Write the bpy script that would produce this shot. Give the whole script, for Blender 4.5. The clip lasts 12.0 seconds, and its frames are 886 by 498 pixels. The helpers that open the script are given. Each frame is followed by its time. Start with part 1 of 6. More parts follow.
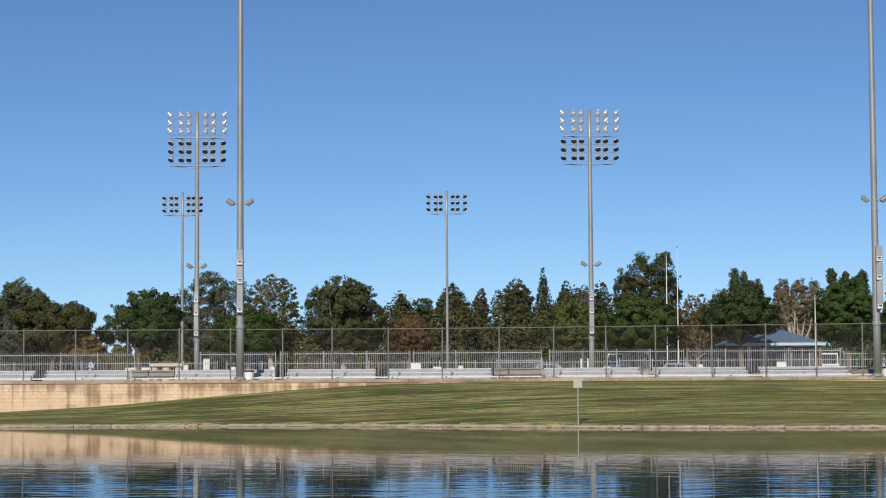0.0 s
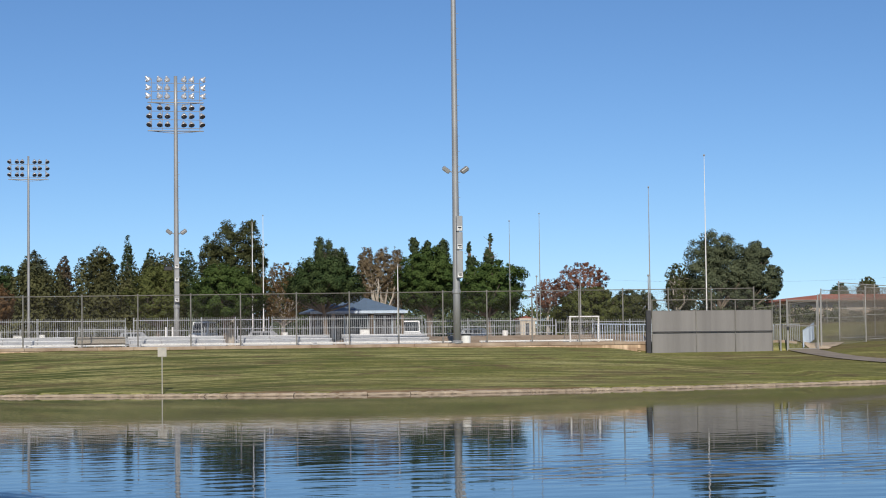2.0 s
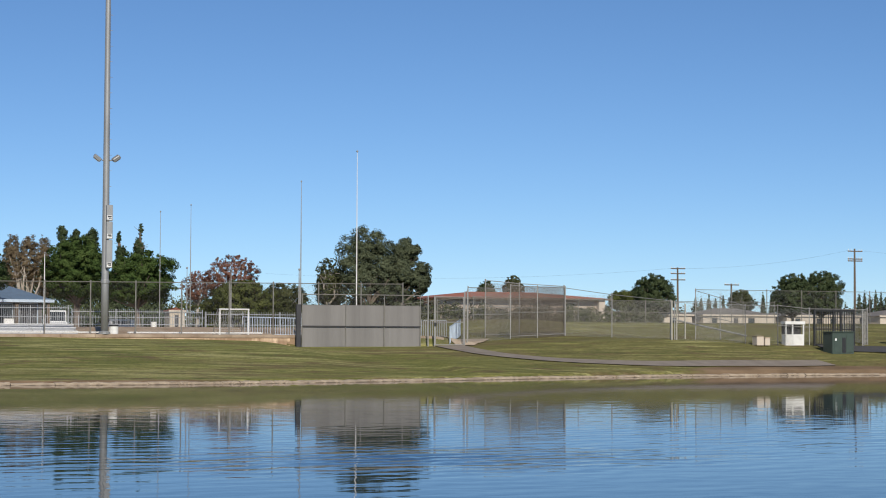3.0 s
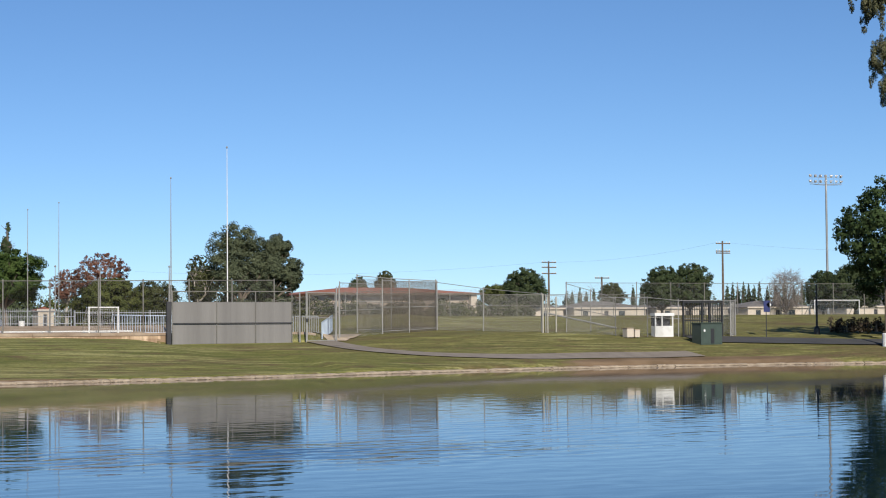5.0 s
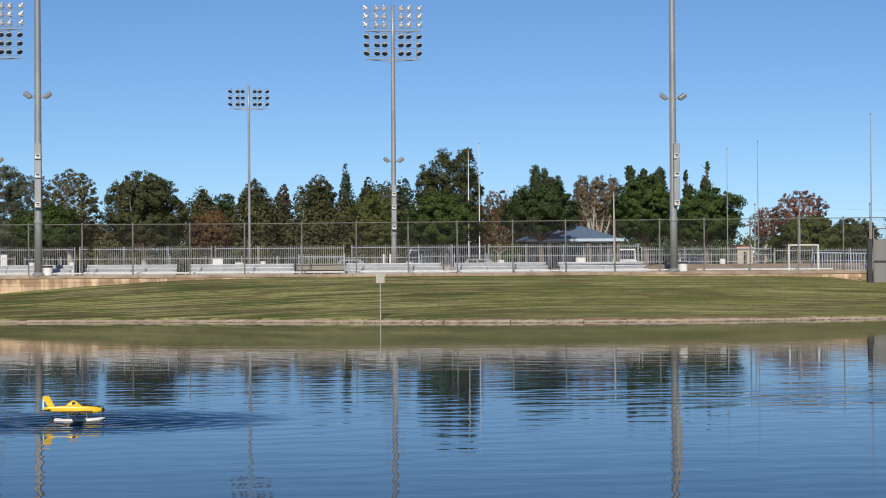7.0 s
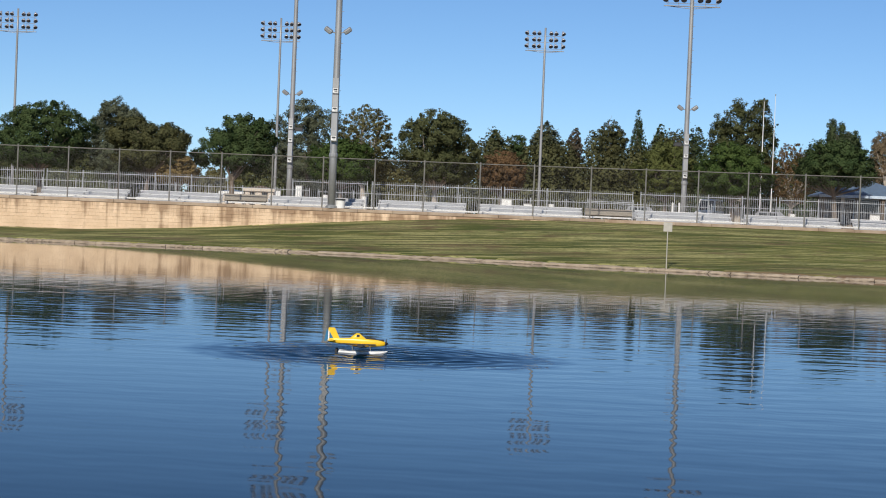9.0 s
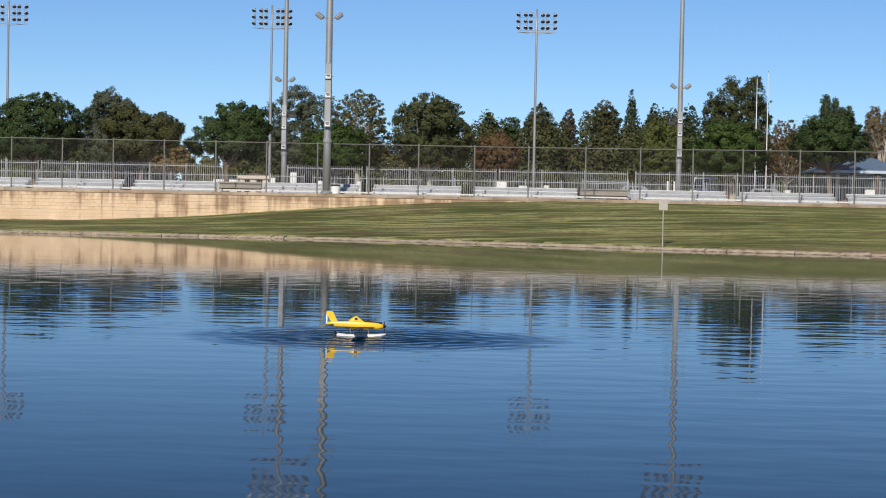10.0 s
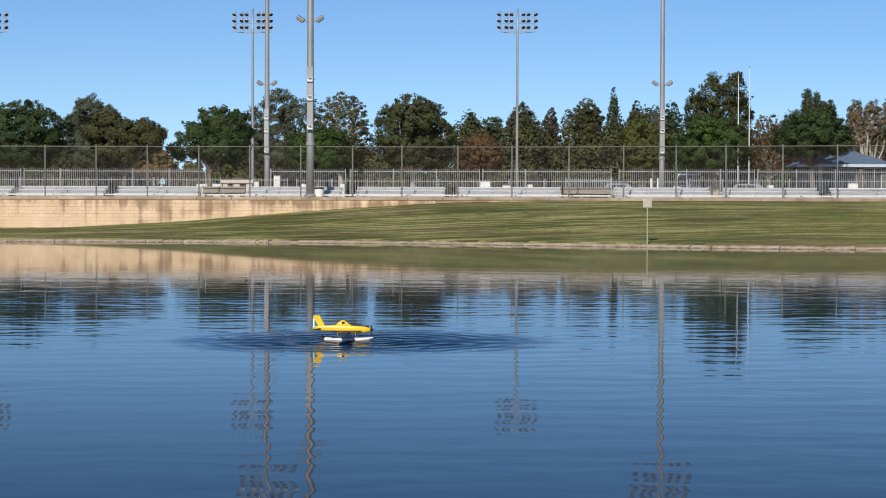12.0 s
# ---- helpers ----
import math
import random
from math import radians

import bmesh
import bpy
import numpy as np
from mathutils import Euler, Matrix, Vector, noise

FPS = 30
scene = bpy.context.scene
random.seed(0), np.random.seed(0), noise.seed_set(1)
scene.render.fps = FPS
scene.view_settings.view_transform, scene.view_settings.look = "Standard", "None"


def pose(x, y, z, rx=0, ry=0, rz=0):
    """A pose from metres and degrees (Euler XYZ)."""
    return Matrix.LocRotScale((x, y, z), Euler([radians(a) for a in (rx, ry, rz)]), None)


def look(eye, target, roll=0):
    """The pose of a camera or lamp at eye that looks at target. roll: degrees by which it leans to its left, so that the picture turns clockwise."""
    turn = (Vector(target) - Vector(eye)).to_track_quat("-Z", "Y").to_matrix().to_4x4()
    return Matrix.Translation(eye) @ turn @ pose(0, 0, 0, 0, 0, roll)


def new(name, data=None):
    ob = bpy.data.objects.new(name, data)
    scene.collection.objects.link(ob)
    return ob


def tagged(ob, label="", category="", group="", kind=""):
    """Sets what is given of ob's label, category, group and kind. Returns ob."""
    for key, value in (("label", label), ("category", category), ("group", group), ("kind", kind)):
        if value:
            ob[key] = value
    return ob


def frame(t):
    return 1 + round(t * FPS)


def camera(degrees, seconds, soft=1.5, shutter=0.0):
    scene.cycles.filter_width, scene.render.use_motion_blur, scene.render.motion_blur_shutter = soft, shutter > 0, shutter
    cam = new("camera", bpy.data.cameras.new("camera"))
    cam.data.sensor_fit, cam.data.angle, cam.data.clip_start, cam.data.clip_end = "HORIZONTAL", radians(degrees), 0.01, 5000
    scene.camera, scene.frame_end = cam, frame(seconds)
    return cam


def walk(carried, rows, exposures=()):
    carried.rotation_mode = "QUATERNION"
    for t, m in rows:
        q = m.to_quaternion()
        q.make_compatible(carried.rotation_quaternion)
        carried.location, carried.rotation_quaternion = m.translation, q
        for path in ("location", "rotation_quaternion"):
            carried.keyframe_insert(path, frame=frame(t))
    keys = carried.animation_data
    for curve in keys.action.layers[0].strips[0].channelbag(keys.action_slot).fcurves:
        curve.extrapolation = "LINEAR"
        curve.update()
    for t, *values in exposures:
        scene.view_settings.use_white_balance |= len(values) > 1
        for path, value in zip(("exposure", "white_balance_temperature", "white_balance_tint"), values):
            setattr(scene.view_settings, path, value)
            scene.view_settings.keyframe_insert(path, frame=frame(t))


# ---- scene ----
# ---------------------------------------------------------------- camera and walk
cam = camera(25.19, 12.0, soft=1.05)


def aimed(az, pitch, roll, ex, ez):
    """A camera pose at the bank from compass angle, pitch and roll in degrees."""
    a, p = radians(az), radians(pitch)
    eye = Vector((ex, 0.0, ez))
    return look(eye, eye + 50 * Vector((math.sin(a) * math.cos(p), math.cos(a) * math.cos(p), math.sin(p))), roll)


walk(cam, [(t, aimed(*r)) for t, *r in (
    (0, 0.000, 3.779, -0.315, -0.002, 2.203),
    (0.5, 3.189, 3.423, -0.833, -0.031, 2.256),
    (1, 5.796, 3.014, -1.140, -0.011, 2.255),
    (1.5, 8.744, 2.869, -0.962, -0.012, 2.275),
    (2, 11.923, 2.752, -0.664, 0.039, 2.224),
    (2.5, 16.508, 2.701, -0.214, 0.059, 2.217),
    (3, 21.971, 2.525, 0.225, 0.039, 2.215),
    (3.5, 25.826, 2.428, 0.797, 0.023, 2.214),
    (3.7, 26.315, 2.364, 0.805, 0.015, 2.208),
    (4.2, 26.950, 2.330, 0.300, 0.040, 2.190),
    (4.8, 26.300, 2.390, -0.280, 0.080, 2.170),
    (5.3, 23.955, 2.520, -0.620, 0.096, 2.159),
    (5.5, 22.385, 2.720, -0.800, 0.086, 2.152),
    (6, 17.565, 2.445, -1.000, 0.036, 2.162),
    (6.5, 11.570, 2.000, -0.980, 0.024, 2.172),
    (7, 5.693, 0.747, -0.384, -0.026, 2.165),
    (7.5, -0.942, 0.133, 0.260, -0.024, 2.195),
    (7.7, -2.577, -0.063, 0.891, 0.032, 2.197),
    (8.1, -3.900, -0.420, 1.500, 0.020, 2.195),
    (8.7, -3.100, -0.850, 2.150, 0.005, 2.190),
    (9.3, -2.221, -1.100, 2.266, -0.005, 2.184),
    (9.5, -2.136, -1.137, 2.017, -0.012, 2.162),
    (10, -2.458, -1.464, 1.166, 0.001, 2.145),
    (10.5, -2.459, -1.549, 0.735, -0.017, 2.164),
    (11, -2.311, -1.497, 0.423, -0.038, 2.176),
    (11.5, -2.187, -1.441, 0.250, -0.025, 2.152),
    (12, -2.010, -1.446, 0.165, -0.020, 2.171))], exposures=((0, -0.06), (1.5, 0.02), (2.0, 0.02), (2.5, 0.0), (3.0, -0.04), (3.7, 0.17), (5.5, 0.09), (6.0, -0.03), (6.5, -0.05), (7.5, -0.02), (9.5, 0.02), (12, 0.03)))

# ---------------------------------------------------------------- world and sun
SUN_AZ, SUN_EL = 190.0, 33.0
world = bpy.data.worlds.new("sky")
scene.world = world
world.use_nodes = True
wn = world.node_tree.nodes
sky = wn.new("ShaderNodeTexSky")
sky.sky_type, sky.sun_disc = "NISHITA", False
sky.sun_elevation, sky.sun_rotation = radians(SUN_EL), radians(SUN_AZ)
sky.altitude, sky.air_density, sky.dust_density, sky.ozone_density = 0, 0.6, 0.0, 6.0
wn["Background"].inputs["Strength"].default_value = 0.093
tint = wn.new("ShaderNodeHueSaturation")
tint.inputs["Hue"].default_value, tint.inputs["Saturation"].default_value = 0.4986, 1.03
world.node_tree.links.new(sky.outputs[0], tint.inputs["Color"])
world.node_tree.links.new(tint.outputs[0], wn["Background"].inputs["Color"])
sun = new("sun", bpy.data.lights.new("sun", "SUN"))
sun.data.energy, sun.data.angle, sun.data.color = 4.4, radians(0.5), (1.0, 0.93, 0.82)
sd = Vector((math.sin(radians(SUN_AZ)) * math.cos(radians(SUN_EL)), math.cos(radians(SUN_AZ)) * math.cos(radians(SUN_EL)), math.sin(radians(SUN_EL))))
sun.matrix_world = look(sd * 200, (0, 0, 0))

# ---------------------------------------------------------------- materials


def material(name, a, b=None, scale=3.0, rough=0.7, metal=0.0, bump=0.0, fine=25.0, stretch=(1, 1, 1), per_piece=0.0, spec=0.5):
    """Two colours mixed by coarse and fine noise at world size, with fine relief."""
    m = bpy.data.materials.new(name)
    m.use_nodes = True
    n, l = m.node_tree.nodes, m.node_tree.links
    bsdf = n["Principled BSDF"]
    b = b or tuple(c * 0.75 for c in a)
    geo = n.new("ShaderNodeNewGeometry")
    mp = n.new("ShaderNodeMapping")
    mp.inputs["Scale"].default_value = stretch
    l.new(geo.outputs["Position"], mp.inputs["Vector"])
    n1, n2 = n.new("ShaderNodeTexNoise"), n.new("ShaderNodeTexNoise")
    n1.inputs["Scale"].default_value, n1.inputs["Detail"].default_value = scale, 5
    n2.inputs["Scale"].default_value, n2.inputs["Detail"].default_value = fine, 3
    l.new(mp.outputs[0], n1.inputs["Vector"]), l.new(mp.outputs[0], n2.inputs["Vector"])
    add = n.new("ShaderNodeMath")
    add.operation = "MULTIPLY_ADD"
    add.inputs[1].default_value = 0.45
    l.new(n2.outputs["Fac"], add.inputs[0]), l.new(n1.outputs["Fac"], add.inputs[2])
    ramp = n.new("ShaderNodeMapRange")
    ramp.inputs["From Min"].default_value, ramp.inputs["From Max"].default_value = 0.5, 0.95
    l.new(add.outputs[0], ramp.inputs["Value"])
    mix = n.new("ShaderNodeMix")
    mix.data_type = "RGBA"
    mix.inputs[6].default_value, mix.inputs[7].default_value = (*a, 1), (*b, 1)
    l.new(ramp.outputs[0], mix.inputs[0])
    out = mix.outputs[2]
    if per_piece:
        info, hsv, mr = n.new("ShaderNodeObjectInfo"), n.new("ShaderNodeHueSaturation"), n.new("ShaderNodeMapRange")
        mr.inputs["To Min"].default_value, mr.inputs["To Max"].default_value = 1 - per_piece, 1 + per_piece
        l.new(info.outputs["Random"], mr.inputs["Value"]), l.new(mr.outputs[0], hsv.inputs["Value"]), l.new(out, hsv.inputs["Color"])
        out = hsv.outputs[0]
    l.new(out, bsdf.inputs["Base Color"])
    bsdf.inputs["Roughness"].default_value, bsdf.inputs["Metallic"].default_value = rough, metal
    bsdf.inputs["Specular IOR Level"].default_value = spec
    if bump:
        bp = n.new("ShaderNodeBump")
        bp.inputs["Strength"].default_value, bp.inputs["Distance"].default_value = min(1, bump), 0.02
        l.new(n2.outputs["Fac"], bp.inputs["Height"]), l.new(bp.outputs[0], bsdf.inputs["Normal"])
    return m


def leaf_material(name, a, b, light=0.25):
    """Foliage: colour varies leaf by leaf and clump by clump, and some light passes through."""
    m = bpy.data.materials.new(name)
    m.use_nodes = True
    n, l = m.node_tree.nodes, m.node_tree.links
    bsdf, out = n["Principled BSDF"], n["Material Output"]
    geo, n1 = n.new("ShaderNodeNewGeometry"), n.new("ShaderNodeTexNoise")
    n1.inputs["Scale"].default_value = 0.7
    l.new(geo.outputs["Position"], n1.inputs["Vector"])
    ma = n.new("ShaderNodeMath")
    ma.operation = "MULTIPLY_ADD"
    ma.inputs[1].default_value = 0.34
    l.new(geo.outputs["Random Per Island"], ma.inputs[0]), l.new(n1.outputs["Fac"], ma.inputs[2])
    mr = n.new("ShaderNodeMapRange")
    mr.inputs["From Min"].default_value, mr.inputs["From Max"].default_value = 0.38, 0.95
    l.new(ma.outputs[0], mr.inputs["Value"])
    mix = n.new("ShaderNodeMix")
    mix.data_type = "RGBA"
    mix.inputs[6].default_value, mix.inputs[7].default_value = (*a, 1), (*b, 1)
    l.new(mr.outputs[0], mix.inputs[0]), l.new(mix.outputs[2], bsdf.inputs["Base Color"])
    bsdf.inputs["Roughness"].default_value = 0.75
    bsdf.inputs["Specular IOR Level"].default_value = 0.1
    tr, ms = n.new("ShaderNodeBsdfTranslucent"), n.new("ShaderNodeMixShader")
    l.new(mix.outputs[2], tr.inputs["Color"])
    ms.inputs[0].default_value = light
    l.new(bsdf.outputs[0], ms.inputs[1]), l.new(tr.outputs[0], ms.inputs[2]), l.new(ms.outputs[0], out.inputs["Surface"])
    return m


def water_material():
    """Dark pond water: a clean mirror by Fresnel, ruffled by small ripples, more so round the floating model."""
    m = bpy.data.materials.new("pond water")
    m.use_nodes = True
    n, l = m.node_tree.nodes, m.node_tree.links
    bsdf = n["Principled BSDF"]
    bsdf.inputs["Base Color"].default_value = (0.0003, 0.012, 0.028, 1)
    bsdf.inputs["Roughness"].default_value, bsdf.inputs["IOR"].default_value = 0.03, 1.13
    geo = n.new("ShaderNodeNewGeometry")

    def ripple(scale, amount, stretch):
        mp, nz, sub, mul = n.new("ShaderNodeMapping"), n.new("ShaderNodeTexNoise"), n.new("ShaderNodeVectorMath"), n.new("ShaderNodeVectorMath")
        mp.inputs["Scale"].default_value = stretch
        nz.inputs["Scale"].default_value, nz.inputs["Detail"].default_value = scale, 2
        l.new(geo.outputs["Position"], mp.inputs["Vector"]), l.new(mp.outputs[0], nz.inputs["Vector"])
        sub.operation, sub.inputs[1].default_value = "SUBTRACT", (0.5, 0.5, 0.5)
        mul.operation, mul.inputs[1].default_value = "MULTIPLY", (amount, amount, 0)
        l.new(nz.outputs["Color"], sub.inputs[0]), l.new(sub.outputs[0], mul.inputs[0])
        return mul.outputs[0]

    def plus(a, b):
        v = n.new("ShaderNodeVectorMath")
        l.new(a, v.inputs[0]), l.new(b, v.inputs[1])
        return v.outputs[0]

    def mathn(op, x, y=None):
        v = n.new("ShaderNodeMath")
        v.operation = op
        for k, c in ((0, x), (1, y)):
            if isinstance(c, (int, float)):
                v.inputs[k].default_value = c
            elif c is not None:
                l.new(c, v.inputs[k])
        return v.outputs[0]

    def train(length, amount, turn, wander):
        """A wandering train of wavelets that runs roughly along y."""
        mp, nz, sep = n.new("ShaderNodeMapping"), n.new("ShaderNodeTexNoise"), n.new("ShaderNodeSeparateXYZ")
        mp.inputs["Rotation"].default_value = (0, 0, radians(turn))
        nz.inputs["Scale"].default_value, nz.inputs["Detail"].default_value = 0.45 / length, 2
        l.new(geo.outputs["Position"], mp.inputs["Vector"]), l.new(mp.outputs[0], nz.inputs["Vector"]), l.new(mp.outputs[0], sep.inputs[0])
        wave = mathn("SINE", mathn("ADD", mathn("MULTIPLY", sep.outputs["Y"], 6.283 / length), mathn("MULTIPLY", nz.outputs["Fac"], wander)))
        vec, out = n.new("ShaderNodeVectorMath"), n.new("ShaderNodeVectorMath")
        out.operation = "SCALE"
        vec.inputs[0].default_value = (0.25, 1, 0)
        l.new(vec.outputs[0], out.inputs[0])
        l.new(mathn("MULTIPLY", wave, mathn("MULTIPLY", nz.outputs["Fac"], amount)), out.inputs["Scale"])
        return out.outputs[0]

    # patches where the breeze ruffles the surface
    patch, pr = n.new("ShaderNodeTexNoise"), n.new("ShaderNodeMapRange")
    patch.inputs["Scale"].default_value = 0.06
    l.new(geo.outputs["Position"], patch.inputs["Vector"]), l.new(patch.outputs["Fac"], pr.inputs["Value"])
    pr.inputs["From Min"].default_value, pr.inputs["From Max"].default_value = 0.35, 0.65
    pr.inputs["To Min"].default_value, pr.inputs["To Max"].default_value = 0.6, 1.4
    sc = n.new("ShaderNodeVectorMath")
    sc.operation = "SCALE"
    sy, zone = n.new("ShaderNodeSeparateXYZ"), n.new("ShaderNodeValToRGB")
    l.new(geo.outputs["Position"], sy.inputs[0])
    ramp = zone.color_ramp
    ramp.elements[0].position, ramp.elements[0].color = 0.0, (0.18, 0.18, 0.18, 1)
    ramp.elements[1].position, ramp.elements[1].color = 1.0, (0.04, 0.04, 0.04, 1)
    for at, v in ((0.25, 0.24), (0.33, 0.50), (0.46, 0.50), (0.52, 0.34), (0.58, 0.22), (0.66, 0.09)):
        ramp.elements.new(at).color = (v, v, v, 1)
    l.new(mathn("DIVIDE", sy.outputs["Y"], 100.0), zone.inputs["Fac"])
    calm = mathn("MULTIPLY", pr.outputs[0], zone.outputs["Color"])
    # a streak of ruffled water out to the east
    pf, pm = n.new("ShaderNodeVectorMath"), n.new("ShaderNodeVectorMath")
    pf.operation, pf.inputs[1].default_value = "SUBTRACT", (12.6, 33.6, 0)
    pm.operation, pm.inputs[1].default_value = "MULTIPLY", (0.16, 0.24, 0)
    l.new(geo.outputs["Position"], pf.inputs[0]), l.new(pf.outputs[0], pm.inputs[0])
    pl, ps = n.new("ShaderNodeVectorMath"), n.new("ShaderNodeMapRange")
    pl.operation = "LENGTH"
    l.new(pm.outputs[0], pl.inputs[0]), l.new(pl.outputs["Value"], ps.inputs["Value"])
    ps.inputs["From Min"].default_value, ps.inputs["From Max"].default_value = 0.1, 1.2
    ps.inputs["To Min"].default_value, ps.inputs["To Max"].default_value = 1.9, 0.0
    waves = plus(plus(train(0.33, 0.016, 6, 14), train(0.85, 0.020, -9, 12)), train(2.3, 0.007, 14, 10))
    # a cross swell that sets thin reflections swaying near the bank
    cp, cn, cs, cx, ce = n.new("ShaderNodeMapping"), n.new("ShaderNodeTexNoise"), n.new("ShaderNodeSeparateXYZ"), n.new("ShaderNodeVectorMath"), n.new("ShaderNodeMapRange")
    cp.inputs["Rotation"].default_value = (0, 0, radians(8))
    cn.inputs["Scale"].default_value = 0.8
    l.new(geo.outputs["Position"], cp.inputs["Vector"]), l.new(cp.outputs[0], cn.inputs["Vector"]), l.new(cp.outputs[0], cs.inputs[0])
    sway = mathn("SINE", mathn("ADD", mathn("MULTIPLY", cs.outputs["Y"], 7.5), mathn("MULTIPLY", cn.outputs["Fac"], 16.0)))
    ce.inputs["From Min"].default_value, ce.inputs["From Max"].default_value = 22.0, 40.0
    ce.inputs["To Min"].default_value, ce.inputs["To Max"].default_value = 0.0045, 0.0015
    l.new(sy.outputs["Y"], ce.inputs["Value"])
    cx.operation, cx.inputs[0].default_value = "SCALE", (1, 0.22, 0)
    l.new(mathn("MULTIPLY", sway, ce.outputs[0]), cx.inputs["Scale"])
    l.new(plus(waves, ripple(5.0, 0.014, (0.5, 1, 1))), sc.inputs[0]), l.new(mathn("ADD", calm, ps.outputs[0]), sc.inputs["Scale"])
    # in its middle the wavelets lean to the bank
    qm, ql, qs, qlean, qtilt = n.new("ShaderNodeVectorMath"), n.new("ShaderNodeVectorMath"), n.new("ShaderNodeMapRange"), n.new("ShaderNodeVectorMath"), n.new("ShaderNodeVectorMath")
    qm.operation, qm.inputs[1].default_value = "MULTIPLY", (0.42, 0.62, 0)
    ql.operation = "LENGTH"
    l.new(pf.outputs[0], qm.inputs[0]), l.new(qm.outputs[0], ql.inputs[0]), l.new(ql.outputs["Value"], qs.inputs["Value"])
    qs.inputs["From Min"].default_value, qs.inputs["From Max"].default_value = 0.1, 1.1
    qs.inputs["To Min"].default_value, qs.inputs["To Max"].default_value = 1.0, 0.0
    l.new(ripple(2.2, 0.10, (0.4, 1.4, 1)), qlean.inputs[0])
    qlean.inputs[1].default_value = (-0.012, -0.032, 0)
    qtilt.operation = "SCALE"
    l.new(qlean.outputs[0], qtilt.inputs[0]), l.new(qs.outputs[0], qtilt.inputs["Scale"])
    # ruffled water shows mostly the wave faces turned to the bank
    tilt = n.new("ShaderNodeValToRGB")
    tr = tilt.color_ramp
    tr.elements[0].position, tr.elements[0].color = 0.25, (0, 0, 0, 1)
    tr.elements[1].position, tr.elements[1].color = 0.72, (0, 0, 0, 1)
    for at, v in ((0.33, 0.8), (0.42, 1.0), (0.48, 0.35), (0.56, 0.05)):
        tr.elements.new(at).color = (v, v, v, 1)
    l.new(mathn("DIVIDE", sy.outputs["Y"], 100.0), tilt.inputs["Fac"])
    facing, faced = n.new("ShaderNodeVectorMath"), n.new("ShaderNodeVectorMath")
    facing.operation, facing.inputs[1].default_value = "MULTIPLY", (-0.006, -0.006, 0)
    to_bank = n.new("ShaderNodeVectorMath")
    to_bank.operation, faced.operation = "NORMALIZE", "SCALE"
    l.new(geo.outputs["Position"], to_bank.inputs[0]), l.new(to_bank.outputs[0], facing.inputs[0])
    l.new(facing.outputs[0], faced.inputs[0]), l.new(mathn("MULTIPLY", tilt.outputs["Color"], pr.outputs[0]), faced.inputs["Scale"])
    # rings spreading from the floats, their near slopes turned to the bank
    off, flat, ln, unit = (n.new("ShaderNodeVectorMath") for _ in range(4))
    off.operation, off.inputs[1].default_value = "SUBTRACT", (-2.3, 30.15, 0)
    l.new(geo.outputs["Position"], off.inputs[0])
    flat.operation, flat.inputs[1].default_value = "MULTIPLY", (0.98, 1.05, 0)
    l.new(off.outputs[0], flat.inputs[0])
    ln.operation, unit.operation = "LENGTH", "NORMALIZE"
    l.new(flat.outputs[0], ln.inputs[0]), l.new(flat.outputs[0], unit.inputs[0])
    fade = n.new("ShaderNodeMapRange")
    fade.inputs["From Min"].default_value, fade.inputs["From Max"].default_value = 0.5, 3.0
    fade.inputs["To Min"].default_value, fade.inputs["To Max"].default_value = 1.0, 0.0
    l.new(ln.outputs["Value"], fade.inputs["Value"])
    wob = n.new("ShaderNodeTexNoise")
    wob.inputs["Scale"].default_value = 1.1
    l.new(geo.outputs["Position"], wob.inputs["Vector"])
    ring = mathn("SINE", mathn("ADD", mathn("MULTIPLY", ln.outputs["Value"], 15.0), mathn("MULTIPLY", wob.outputs["Fac"], 9.0)))
    amp = mathn("MULTIPLY", mathn("MULTIPLY", ring, fade.outputs[0]), mathn("MULTIPLY", wob.outputs["Fac"], 0.22))
    lean = n.new("ShaderNodeVectorMath")
    lean.inputs[0].default_value = (0, -0.11, 0)
    rings, wake = n.new("ShaderNodeVectorMath"), n.new("ShaderNodeVectorMath")
    rings.operation = wake.operation = "SCALE"
    l.new(unit.outputs[0], rings.inputs[0]), l.new(amp, rings.inputs["Scale"])
    l.new(plus(ripple(4.5, 0.46, (0.35, 1.3, 1)), lean.outputs[0]), wake.inputs[0]), l.new(fade.outputs[0], wake.inputs["Scale"])
    nv = n.new("ShaderNodeVectorMath")
    nv.operation = "NORMALIZE"
    up = n.new("ShaderNodeCombineXYZ")
    up.inputs[2].default_value = 1
    l.new(plus(plus(plus(plus(plus(plus(sc.outputs[0], qtilt.outputs[0]), cx.outputs[0]), faced.outputs[0]), wake.outputs[0]), rings.outputs[0]), up.outputs[0]), nv.inputs[0]), l.new(nv.outputs[0], bsdf.inputs["Normal"])
    return m


